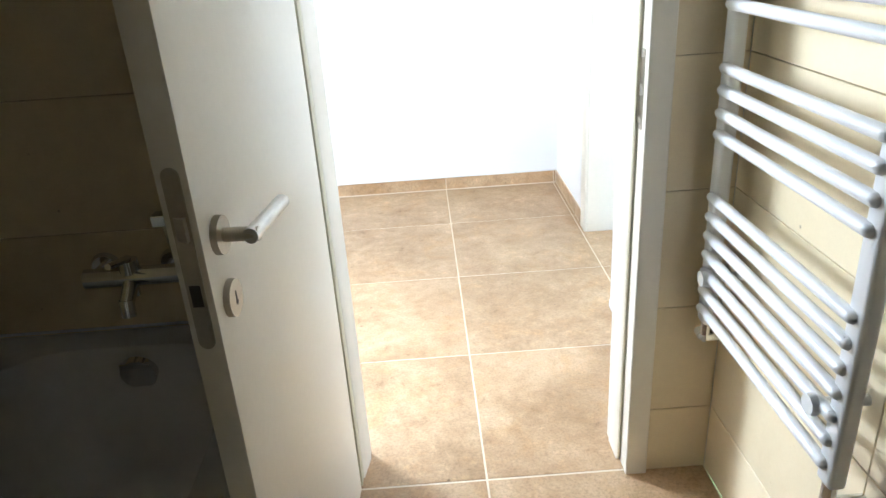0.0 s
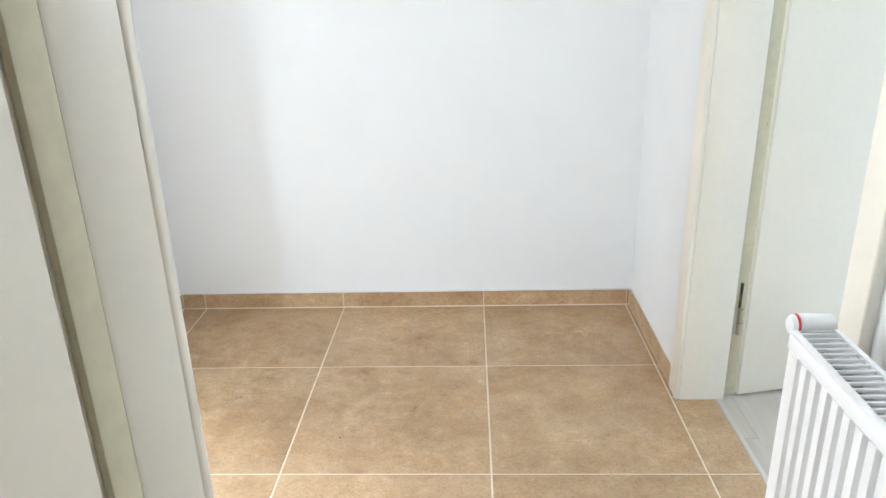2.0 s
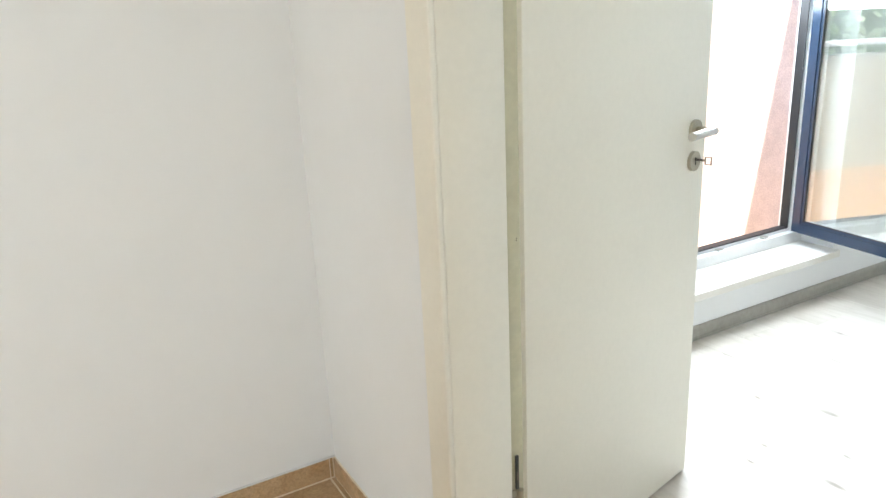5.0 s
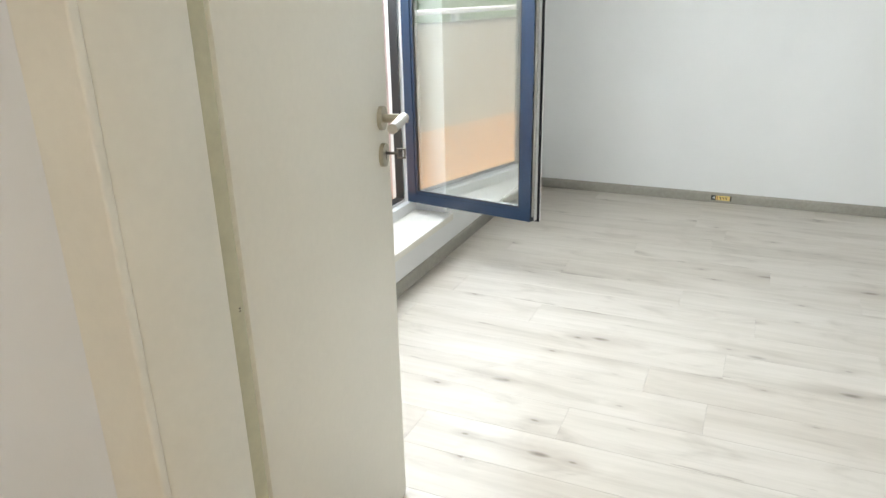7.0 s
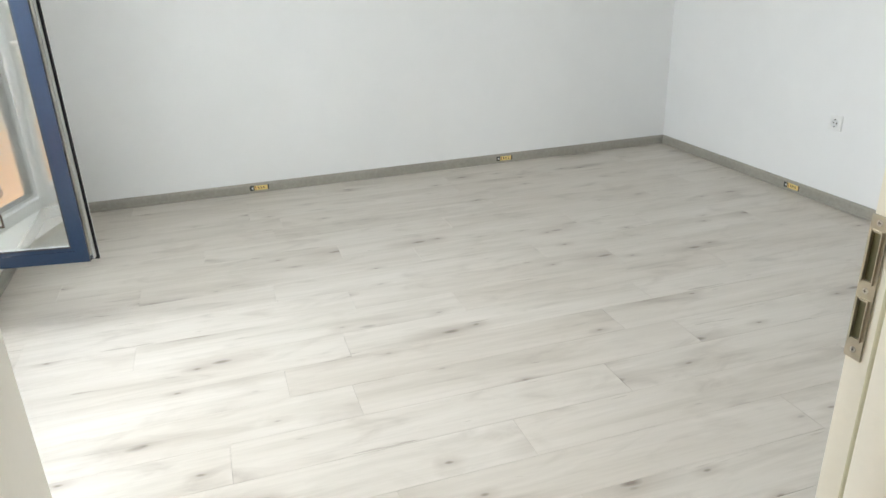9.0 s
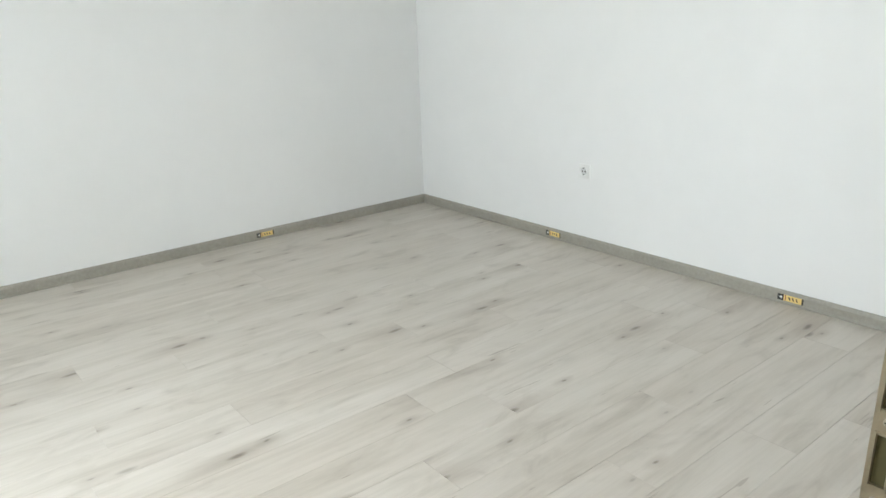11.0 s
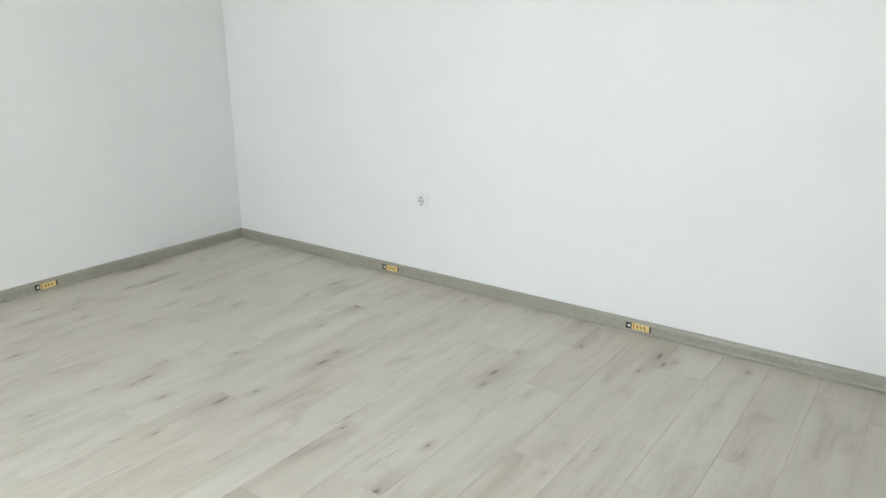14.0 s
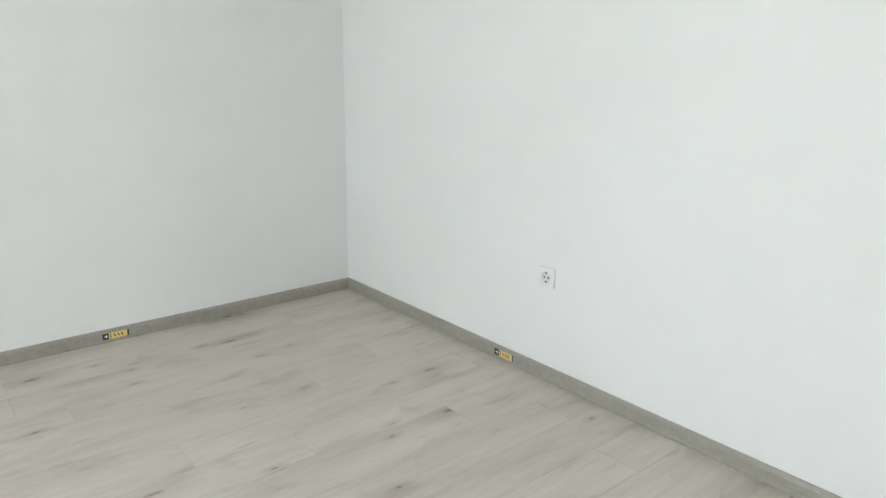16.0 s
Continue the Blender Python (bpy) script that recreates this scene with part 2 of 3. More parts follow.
def extrude_profile(pts, axis, a, b):
    """A closed outline in the two other axes, drawn out along axis from a to b."""
    bm = bmesh.new()
    rings = []
    for q in (a, b):
        ring = []
        for u, w in pts:
            ring.append(bm.verts.new({'x': (q, u, w), 'y': (u, q, w), 'z': (u, w, q)}[axis]))
        rings.append(ring)
    k = len(pts)
    for i in range(k):
        bm.faces.new((rings[0][i], rings[0][(i + 1) % k], rings[1][(i + 1) % k], rings[1][i]))
    bm.faces.new(rings[0][::-1])
    bm.faces.new(rings[1])
    bmesh.ops.recalc_face_normals(bm, faces=bm.faces[:])
    return bm


def mesh_from(bm, name, mat, smooth=False):
    me = bpy.data.meshes.new(name)
    bm.to_mesh(me)
    bm.free()
    me.materials.append(mat)
    if smooth:
        for p in me.polygons:
            p.use_smooth = True
        me.set_sharp_from_angle(angle=radians(38))
    return me


def part(name, bm, mat, parent=None, label="", smooth=False):
    ob = new(name, mesh_from(bm, name, mat, smooth))
    ob.parent = parent
    if label:
        ob["label"] = label
    return ob


def thing(name, m, label, category, group=""):
    e = new(name)
    e.matrix_world = m
    return tagged(e, label, category, group)


def setting(name, bm, mat, label, category):
    return tagged(part(name, bm, mat), label, category, kind="structure")


# ---- the plan ----
H = 2.60                      # ceiling
HALL_W, HALL_E, HALL_N, HALL_S = -1.040, 0.893, 3.645, 1.450
BATH_N, BATH_E, BATH_W, BATH_S = 1.321, 0.836, -0.870, -1.00
ROOM_W, ROOM_E, ROOM_N, ROOM_S = 1.026, 4.917, 3.694, -0.482
LIV_W, LIV_S = -4.30, -3.00
DOOR_Y0, DOOR_Y1 = 2.043, 2.904      # clear width of the room door
BATH_X0, BATH_X1 = -0.050, 0.618     # clear width of the bathroom door
WIN_X0, WIN_X1, WIN_Z0, WIN_Z1 = 1.78, 3.50, 0.170, 2.30

# walls
setting("wall_hall_north", boxes((-1.55, HALL_E, HALL_N, HALL_N + .35, 0, H)), WALL, "smooth white painted plaster wall of the hall", "wall")
# the gap above the radiator is added, unseen, to let that lamp through
setting("wall_living_north", boxes((LIV_W - .2, -2.95, HALL_N, HALL_N + .35, 0, H), (-2.95, -1.55, HALL_N, HALL_N + .35, 0, 1.38),
                                             (-2.95, -1.55, HALL_N, HALL_N + .35, 2.35, H)), WALL, "white wall behind the radiator of the next room", "wall")
setting("wall_room_west", boxes((HALL_E, 1.0165, ROOM_S - .2, DOOR_Y0 - .045, 0, H), (HALL_E, ROOM_W, DOOR_Y1 + .045, HALL_N + .35, 0, H),
                                (HALL_E, ROOM_W, DOOR_Y0 - .045, DOOR_Y1 + .045, 2.09, H)), WALL, "white painted partition wall with a door opening", "wall")
setting("wall_hall_south", boxes((-1.03, BATH_X0 - .045, BATH_N + .009, HALL_S, 0, H), (BATH_X1 + .045, HALL_E, BATH_N + .009, HALL_S, 0, H),
                                 (BATH_X0 - .045, BATH_X1 + .045, BATH_N + .009, HALL_S, 2.09, H)), WALL, "white wall between hall and bathroom", "wall")
setting("wall_stub", boxes((-1.190, HALL_W, 3.022, HALL_N, 0, H)), WALL, "short white wall end beside the open passage", "wall")
setting("wall_bath_east", boxes((BATH_E + .009, HALL_E, BATH_S, BATH_N + .009, 0, H)), WGROUT, "bathroom side wall behind the tiles", "wall")
setting("wall_bath_west", boxes((-1.03, BATH_W - .009, LIV_S, BATH_N + .009, 0, H)), WGROUT, "bathroom wall behind the bathtub", "wall")
# unseen; its white paint and nearness are chosen to throw light back
setting("wall_bath_south", boxes((BATH_W - .009, HALL_E, BATH_S - .15, BATH_S, 0, H)), WALL, "unseen bathroom end wall, set close to bounce light", "wall")
setting("wall_room_south", boxes((1.0165, ROOM_E + .2, ROOM_S - .2, ROOM_S, 0, H)), WALL, "white painted room wall with a socket", "wall")
setting("wall_room_east", boxes((ROOM_E, ROOM_E + .2, ROOM_S, ROOM_N + .30, 0, H)), WALL, "long white painted room wall", "wall")
setting("wall_room_north", boxes((ROOM_W, WIN_X0, ROOM_N, ROOM_N + .30, 0, H), (WIN_X1, ROOM_E, ROOM_N, ROOM_N + .30, 0, H),
                                 (WIN_X0, WIN_X1, ROOM_N, ROOM_N + .30, 0, WIN_Z0), (WIN_X0, WIN_X1, ROOM_N, ROOM_N + .30, WIN_Z1, H)),
        WALL, "white window wall with a low parapet", "wall")
setting("wall_living_west", boxes((LIV_W - .2, LIV_W, LIV_S, -2.75, 0, H), (LIV_W - .2, LIV_W, -0.75, HALL_N, 0, H),
                                  (LIV_W - .2, LIV_W, -2.75, -0.75, 0, .3), (LIV_W - .2, LIV_W, -2.75, -0.75, 2.35, H)), WALL, "white wall with a window opening", "wall")
setting("wall_living_south", boxes((LIV_W - .2, -1.03, LIV_S - .2, LIV_S, 0, H)), WALL, "plain white end wall", "wall")
setting("ceiling", boxes((LIV_W - .2, ROOM_E + .2, LIV_S - .2, 4.00, H, H + .2)), CEIL, "flat white painted ceiling", "ceiling")

# floors: beds under the pieces
floor_hall = setting("floor_hall", boxes((HALL_W, HALL_E, BATH_N, HALL_N, -.05, -.0012), (HALL_E, 1.018, DOOR_Y0 - .02, DOOR_Y1 + .02, -.05, -.0012)), GROUT,
                     "large square brown stoneware floor tiles with pale grout", "floor")
floor_bath = setting("floor_bathroom", boxes((BATH_W, BATH_E, BATH_S, BATH_N, -.05, -.0012)), GROUT, "brown stoneware bathroom floor tiles", "floor")
floor_room = setting("floor_room", boxes((1.0165, ROOM_W, ROOM_S, DOOR_Y0 - .02, -.05, -.001), (1.018, ROOM_W, DOOR_Y0 - .02, DOOR_Y1 + .02, -.05, -.004), (ROOM_W, ROOM_E, ROOM_S, ROOM_N, -.05, -.004)), UNDER,
                     "pale grey oak laminate plank floor", "floor")
floor_living = setting("floor_living", boxes((LIV_W, HALL_W, LIV_S, HALL_N, -.05, -.004)), UNDER, "pale oak laminate floor of the next room", "floor")


# ---- door frames ----
def jamb(name, s, label):
    """A jamb lining of the room door. s: +1 for the far one, -1 for the near one; y measured from the clear edge outwards."""
    y0 = DOOR_Y1 if s > 0 else DOOR_Y0
    if s > 0:
        pts = [(.8940, 0.003), (.898, 0), (1.030, 0), (1.036, .004), (1.036, .020), (1.040, .022), (1.040, .045), (.8940, .045)]
    else:
        pts = [(.8940, 0.003), (.898, 0), (.964, 0), (.968, .003), (.968, .014), (1.011, .014), (1.012, .015), (1.012, .045), (.8940, .045)]
    return extrude_profile([(x, y0 + s * w) for x, w in pts], 'z', 0.001, 2.06)


def room_door_frame():
    f = thing("door_frame", pose(0, 0, 0), "white lacquered door frame with rounded casing in the hall wall", "door frame")
    for s in (1, -1):
        y0 = DOOR_Y1 if s > 0 else DOOR_Y0
        part("jamb", jamb("jamb", s, ""), DOORW, f, smooth=True)
        a, b = sorted((y0 + s * .001, y0 + s * (.084 if s > 0 else .074)))
        part("casing", rbox(.880 if s > 0 else .870, .8938, a, b, .001, 2.125, .0035, 3), DOORW, f, smooth=True)
        a, b = sorted((y0 + s * (.0455 if s > 0 else .052), y0 + s * .105))
        xc = 1.0265 if s > 0 else 1.0170
        part("inner_casing", rbox(xc, xc + .004, a, b, .001, 2.14, .001, 2), DOORW, f, smooth=True)
        a, b = sorted((y0 + s * .004, y0 + s * .0155))
        if s > 0:
            # stands for the white rounded lip, the shade on it put into the colour
            part("seal", rbox(1.0365, 1.074, y0 + .012, y0 + .030, .01, 2.05, .004, 2), SEAL_LIP, f, "olive-grey seal strip, coloured like a door lip in shade", smooth=True)
        else:
            part("seal", rbox(.9685, .976, a, b, .01, 2.05, .003, 2), SEAL_LIP, f, "olive-grey seal strip, coloured like a door lip in shade", smooth=True)
    part("head", boxes((.8945, 1.022, DOOR_Y0, DOOR_Y1, 2.06, 2.09)), DOORW, f)
    part("head_casing", rbox(.870, .8925, DOOR_Y0 + .001, DOOR_Y1 - .001, 2.062, 2.125, .006, 3), DOORW, f, smooth=True)
    return f


def strike_plate(parent, m):
    """A long flat strike plate in the x-z plane (facing +y), middle at the origin."""
    bm = bmesh.new()
    w, h, t = .0105, .0825, .002
    slots = ((.008, .067), (-.060, -.010))
    box(bm, -w, w, 0, t, -h, -.060)
    box(bm, -w, w, 0, t, -.010, .008)
    box(bm, -w, w, 0, t, .067, h)
    for a, b in slots:
        box(bm, -w, -.0071, 0, t, a, b)
        box(bm, .0071, w, 0, t, a, b)
    bm.transform(m)
    sp = part("strike_plate", bm, NICKEL, parent, "satin metal strike plate with two slots")
    for a, b in slots:
        # flat sheet, the depth of the slot shown by its dark colour only
        bm = boxes((-.0071, .0071, .0002, .0006, a, b))
        bm.transform(m)
        part("slot", bm, SLOT, sp)
        bm = boxes((-.0071, -.0058, .0006, .0045, a, b), (.0058, .0071, .0006, .0045, a, b), (-.0058, .0058, .0006, .0035, a, a + .0025), (-.0058, .0058, .0006, .0035, b - .0025, b))
        bm.transform(m)
        part("slot_lip", bm, NICKEL, sp)
    for z in (-.0715, -.001, .0750):
        bm = bmesh.new()
        rod(bm, (0, .002, z), (0, .0032, z), .0036, .0030, 14)
        bm.transform(m)
        part("screw", bm, STEEL, sp, smooth=True)
        bm = boxes((-.0020, .0020, .0032, .0034, z - .0004, z + .0004), (-.0004, .0004, .0032, .00345, z - .0020, z + .0020))
        bm.transform(m)
        part("screw_cross", bm, DARK, sp)
    return sp


frame_room = room_door_frame()
strike_plate(frame_room, Matrix.Translation((1.0020, DOOR_Y0 - .0138, .985)))


def bath_door_frame():
    f = thing("door_frame", pose(0, 0, 0), "white bathroom door frame with grey seal and strike plate", "door frame")
    for s, x0 in ((1, BATH_X1), (-1, BATH_X0)):
        pts = [(1.4475, .004), (1.443, 0), (1.372, 0), (1.368, .003), (1.368, .010), (1.323, .010), (1.320, .012), (1.320, .045), (1.4475, .045)]
        if s < 0:
            pts[:2] = [(1.4475, -.009), (1.443, -.0125)]
        part("jamb", extrude_profile([(x0 + s * w, y) for y, w in pts], 'z', .001, 2.06), DOORW, f, smooth=True)
        a, b = sorted((x0 + s * (.008 if s > 0 else .052), x0 + s * (.062 if s > 0 else .105)))
        part("inner_casing", rbox(a, b, 1.304, 1.3195, .001, 2.13, .004, 3), DOORW, f, smooth=True)
        a, b = sorted((x0 + s * (.001 if s > 0 else -.012), x0 + s * .070))
        part("casing", rbox(a, b, 1.4505, 1.470, .001, 2.13, .006, 3), DOORW, f, smooth=True)
        a, b = sorted((x0 + s * .002, x0 + s * .0098))
        part("seal", rbox(a, b, 1.358 if s > 0 else 1.327, 1.3675, .01, 2.05, .003, 2), SEAL_LIP, f, "grey rubber seal", smooth=True)
    part("head", boxes((BATH_X0, BATH_X1, 1.320, 1.4475, 2.06, 2.09)), DOORW, f)
    return f


frame_bath = bath_door_frame()
strike_plate(frame_bath, Matrix.Translation((BATH_X1 + .0098, 1.343, .985)) @ Matrix.Rotation(radians(90), 4, 'Z'))


def lever(parent, m, sign, bow=.0, dist=.055):
    """Round lever handle: rosette on the face (z = 0, outward +z), lever along +x * sign."""
    bm = bmesh.new()
    rod(bm, (0, 0, 0), (0, 0, .009), .026, .0255, 28)
    rod(bm, (0, 0, .009), (0, 0, dist), .0095, None, 18)
    bm.transform(m)
    h = part("door_handle", bm, NICKEL, parent, "satin steel round lever handle", smooth=True)
    bm = bmesh.new()
    rod(bm, (-.009 * sign, 0, dist - .0095), (.118 * sign, 0, dist + bow), .0105, None, 20)
    bm.transform(m)
    part("lever", bm, STEEL, h, smooth=True)
    return h


def key_rosette(parent, m, key):
    bm = bmesh.new()
    rod(bm, (0, 0, 0), (0, 0, .009), .026, .0255, 28)
    bm.transform(m)
    r = part("key_rosette", bm, NICKEL, parent, "round satin steel key rosette", smooth=True)
    bm = bmesh.new()
    box(bm, -.0022, .0022, -.010, .006, .0088, .0094)
    rod(bm, (0, .006, .0088), (0, .006, .0094), .0042, None, 14)
    bm.transform(m)
    part("keyhole", bm, DARK, r)
    if key:
        bm = bmesh.new()
        rod(bm, (0, .004, .009), (0, .004, .034), .0032, None, 10)
        box(bm, -.0016, .0016, -.007, -.004, .034, .053)
        box(bm, -.0016, .0016, .012, .015, .034, .053)
        box(bm, -.0016, .0016, -.004, .012, .034, .037)
        box(bm, -.0016, .0016, -.004, .012, .050, .053)
        bm.transform(m)
        part("key", bm, IRON, r, "dark metal door key")
    return r


def door_leaf(width, thick, label, handle_z, key, hinge_pose, flip):
    """Local: hinge edge at the origin, the leaf along +x, the seen face at y = 0 and the body behind it (+y * flip)."""
    d = thing("door", hinge_pose, label, "door")
    y0, y1 = sorted((0, thick * flip))
    part("panel", rbox(0, width, y0, y1, .008, 2.045, .0025, 2), DOORW, d, smooth=True)
    out = -flip
    face = lambda x, z: Matrix.Translation((x, 0, z)) @ Matrix.Rotation(radians(90 if out < 0 else -90), 4, 'X')
    back = lambda x, z: Matrix.Translation((x, thick * flip, z)) @ Matrix.Rotation(radians(-90 if out < 0 else 90), 4, 'X')
    return d, face, back


# room door: open a little past square
d_room, face_r, back_r = door_leaf(.712, .040, "white flush interior door standing wide open, key in its lock", 1.04, True,
                                   pose(1.086, 2.920, 0, 0, 0, 12.0), 1)
lever(d_room, face_r(.652, 1.032), -1, dist=.060)
key_rosette(d_room, face_r(.652, .952), True)
lever(d_room, back_r(.652, 1.032), -1)
key_rosette(d_room, back_r(.652, .952), False)


def hinge(parent, x, y, z, tall):
    bm = bmesh.new()
    rod(bm, (x, y, z), (x, y, z + tall * .24), .0075, None, 14)
    rod(bm, (x, y, z + tall * .26), (x, y, z + tall * .50), .0075, None, 14)
    box(bm, x - .020, x - .006, y + .004, y + .0065, z, z + tall * .50)
    h = part("hinge", bm, NICKEL, parent, "dull brass-toned door hinge", smooth=True)
    # solid block, the shade of the open pocket put into its colour
    part("hinge_pocket", rbox(x - .0105, x - .003, y - .0010, y + .005, z + tall * .52, z + tall, .001, 1), DARK, h, "hinge pocket, its inner shade coloured dark")
    part("pocket_plate", boxes((x - .0095, x - .004, y - .0018, y - .0011, z + tall * .66, z + tall * .78)), IRON, h)
    return h


hinge(frame_room, 1.058, 2.908, .235, .175)
hinge(frame_room, 1.058, 2.908, 1.66, .175)
bm = boxes(*[(1.062, 1.0645, 2.9152, 2.9158, .893 + i * .004, .8945 + i * .004) for i in range(2)])
part("stamp", bm, INK, frame_room, "small dark printed marks")

# bathroom door: open square, seen face towards the opening
d_bath, face_b, back_b = door_leaf(.636, .040, "white flush bathroom door standing open with steel lever handle", .97, False,
                                   pose(-.055, 1.318, 0, 0, 0, -94.3), -1)
lever(d_bath, face_b(.586, .970), -1)
key_rosette(d_bath, face_b(.586, .880), False)
# lock face on the free edge
bm = bmesh.new()
for z in (-.110, .110):
    rod(bm, (.6362, -.020, .955 + z), (.6382, -.020, .955 + z), .011, None, 20)
box(bm, .6362, .6382, -.031, -.009, .845, 1.065)
lock = part("lock_plate", bm, NICKEL, d_bath, "long satin steel lock face plate")
part("latch", extrude_profile([(.638, -.028), (.638, -.012), (.647, -.012)], 'z', .985, 1.015), STEEL, lock)
part("bolt_slot", boxes((.6382, .6386, -.027, -.013, .895, .925)), DARK, lock)


# ---- skirtings ----
def wood_skirting(name, a, b, inward, label="grey-brown oak laminate skirting board"):
    """From a to b (x, y) along the wall; inward: unit normal into the room."""
    a, b, nrm = Vector(a), Vector(b), Vector(inward)
    along = (b - a).normalized()
    prof = [(0, 0.0005), (.0145, 0.0005), (.0145, .012), (.0125, .016), (.0125, .046), (.0095, .055), (.006, .0605), (0, .062)]
    bm = bmesh.new()
    rings = []
    for p in (a, b):
        rings.append([bm.verts.new((p.x + nrm.x * u, p.y + nrm.y * u, w)) for u, w in prof])
    k = len(prof)
    for i in range(k):
        bm.faces.new((rings[0][i], rings[0][(i + 1) % k], rings[1][(i + 1) % k], rings[1][i]))
    bm.faces.new(rings[0])
    bm.faces.new(rings[1][::-1])
    bmesh.ops.recalc_face_normals(bm, faces=bm.faces[:])
    return setting(name, bm, SKIRT, label, "skirting")


wood_skirting("baseboard_room_east", (ROOM_E, ROOM_N), (ROOM_E, ROOM_S), (-1, 0))
wood_skirting("baseboard_room_south", (ROOM_E - .015, ROOM_S), (ROOM_W, ROOM_S), (0, 1))
wood_skirting("baseboard_room_north", (ROOM_W, ROOM_N), (ROOM_E - .015, ROOM_N), (0, -1))
wood_skirting("baseboard_room_west", (1.0165, ROOM_S + .015), (1.0165, DOOR_Y0 - .112), (1, 0))
wood_skirting("baseboard_room_west_b", (ROOM_W, DOOR_Y1 + .090), (ROOM_W, ROOM_N - .015), (1, 0))
wood_skirting("baseboard_living_north", (LIV_W, HALL_N), (-1.190, HALL_N), (0, -1), "grey skirting board under the radiator")
wood_skirting("baseboard_living_west", (LIV_W, LIV_S), (LIV_W, HALL_N - .015), (1, 0))
wood_skirting("baseboard_stub_end", (-1.204, 3.022), (HALL_W, 3.022), (0, -1), "short grey skirting piece on the wall end")
wood_skirting("baseboard_stub_side", (-1.190, 3.022), (-1.190, HALL_N - .015), (-1, 0))


# ---- warning stickers on the skirtings ----
def sticker(m):
    """Flat label .117 x .030, in its x-z plane, facing -y, left edge at x = 0."""
    s = thing("warning_sticker", m, "yellow and black self-adhesive warning sticker on the skirting board", "sticker", "stickers on the skirting")
    part("label_sheet", boxes((0, .117, -.0006, 0, -.0145, .0145)), YELLOW, s)
    for a, b in ((0, .028), (.109, .117)):
        part("black_field", boxes((a, b, -.0010, -.0006, -.0145, .0145)), INK, s)
    part("white_arrow", extrude_profile([(.006, 0), (.021, .008), (.021, -.008)], 'y', -.0014, -.0010), WHITEINK, s)
    part("red_bar", boxes((.034, .038, -.0010, -.0006, -.0125, .0125)), REDINK, s)
    for i in range(3):
        x = .048 + i * .0165
        part("mark", extrude_profile([(x, .007), (x + .006, .007), (x + .012, -.007), (x + .006, -.007)], 'y', -.0011, -.0006), INK, s)
    return s


st = sticker(pose(ROOM_E - .0128, 2.522, .031, 0, 0, -90))
for m in (pose(ROOM_E - .0128, .859, .031, 0, 0, -90), pose(3.679, ROOM_S + .0128, .031, 0, 0, 180), pose(2.239, ROOM_S + .0128, .031, 0, 0, 180),
          pose(-1.162, 3.022 - .0128, .031, 0, 0, 0)):
    copy_thing(st, m)


# ---- socket ----
def wall_socket():
    s = thing("wall_socket", pose(3.400, ROOM_S, .446, 0, 0, 180), "single white plastic power socket on the white wall", "socket")
    part("plate", rbox(-.0405, .0405, -.0095, 0, -.0405, .0405, .003, 3), PLAST, s, smooth=True)
    bm = bmesh.new()
    bmesh.ops.create_cone(bm, cap_ends=False, segments=28, radius1=.0235, radius2=.0200, depth=.006, matrix=Matrix.Translation((0, -.0112, 0)) @ Matrix.Rotation(radians(-90), 4, 'X'))
    part("insert", bm, PLAST, s, smooth=True)
    # flat disc, greyer than the plate to imitate shade in the well
    bm = bmesh.new()
    rod(bm, (0, -.0096, 0), (0, -.0101, 0), .0205, None, 28)
    part("well", bm, plain("well_shade_grey", (0.70, 0.70, 0.69), 0.5), s)
    for x in (-.0095, .0095):
        part("contact_hole", rod(bmesh.new(), (x, -.0100, 0), (x, -.0106, 0), .0040, None, 12), DARK, s)
    for z in (.0165, -.0215):
        part("earth_clip", boxes((-.003, .003, -.0140, -.0100, z, z + .005)), DARK, s)
    return s


wall_socket()


# ---- radiators ----
def panel_radiator(name, m, length, height, depth, label, top_grille=True, pitch=.0335):
    """Local: back left bottom corner at the origin, along +x, front at y = -depth."""
    r = thing(name, m, label, "radiator")
    yf = -depth
    # ribbed front panel
    pts, x = [], .022
    pts.append((0, yf + .004))
    while x + pitch < length - .012:
        pts += [(x, yf), (x + pitch * .52, yf), (x + pitch * .62, yf + .0075), (x + pitch * .90, yf + .0075)]
        x += pitch
    pts += [(length - .02, yf), (length, yf + .004), (length, yf + .016), (0, yf + .016)]
    part("front_panel", extrude_profile(pts, 'z', .030, height - .030), RADW, r, smooth=True)
    for z0, z1 in ((0, .030), (height - .030, height - .004)):
        part("panel_edge", rbox(0, length, yf - .0005, yf + .018, z0, z1, .004, 2), RADW, r, smooth=True)
    part("rear_panel", rbox(.004, length - .004, -.034, -.020, .004, height - .012, .004, 2), RADW, r, smooth=True)
    for x0 in (-.001, length - .001):
        part("side_cover", rbox(x0, x0 + .002, yf + .004, -.018, .01, height, .0008, 1), RADW, r)
    if top_grille:
        g = part("top_grille", boxes((0, length, yf + .001, yf + .012, height - .004, height + .002), (0, length, -.026, -.018, height - .004, height + .002)), RADW, r)
        k = int((length - .02) / .0165)
        for i in range(k):
            x0 = .010 + i * (length - .02) / k
            part("grille_bar", boxes((x0, x0 + .0040, yf + .012, -.026, height - .0045, height + .0005)), RADW, g)
    part("convector", boxes(*[(x0, x0 + .001, yf + .020, -.036, .03, height - .03) for x0 in np.arange(.03, length - .03, .03)]), STEEL, r)
    return r


rad_hall = panel_radiator("panel_radiator", pose(.843, 1.952, .135, 0, 0, -90), .47, .605, .098,
                          "white ribbed panel radiator with top grille on the hall wall")
for x in (.07, .37):
    part("wall_bracket", boxes((x, x + .03, -.022, .0495, .10, .50)), RADW, rad_hall)
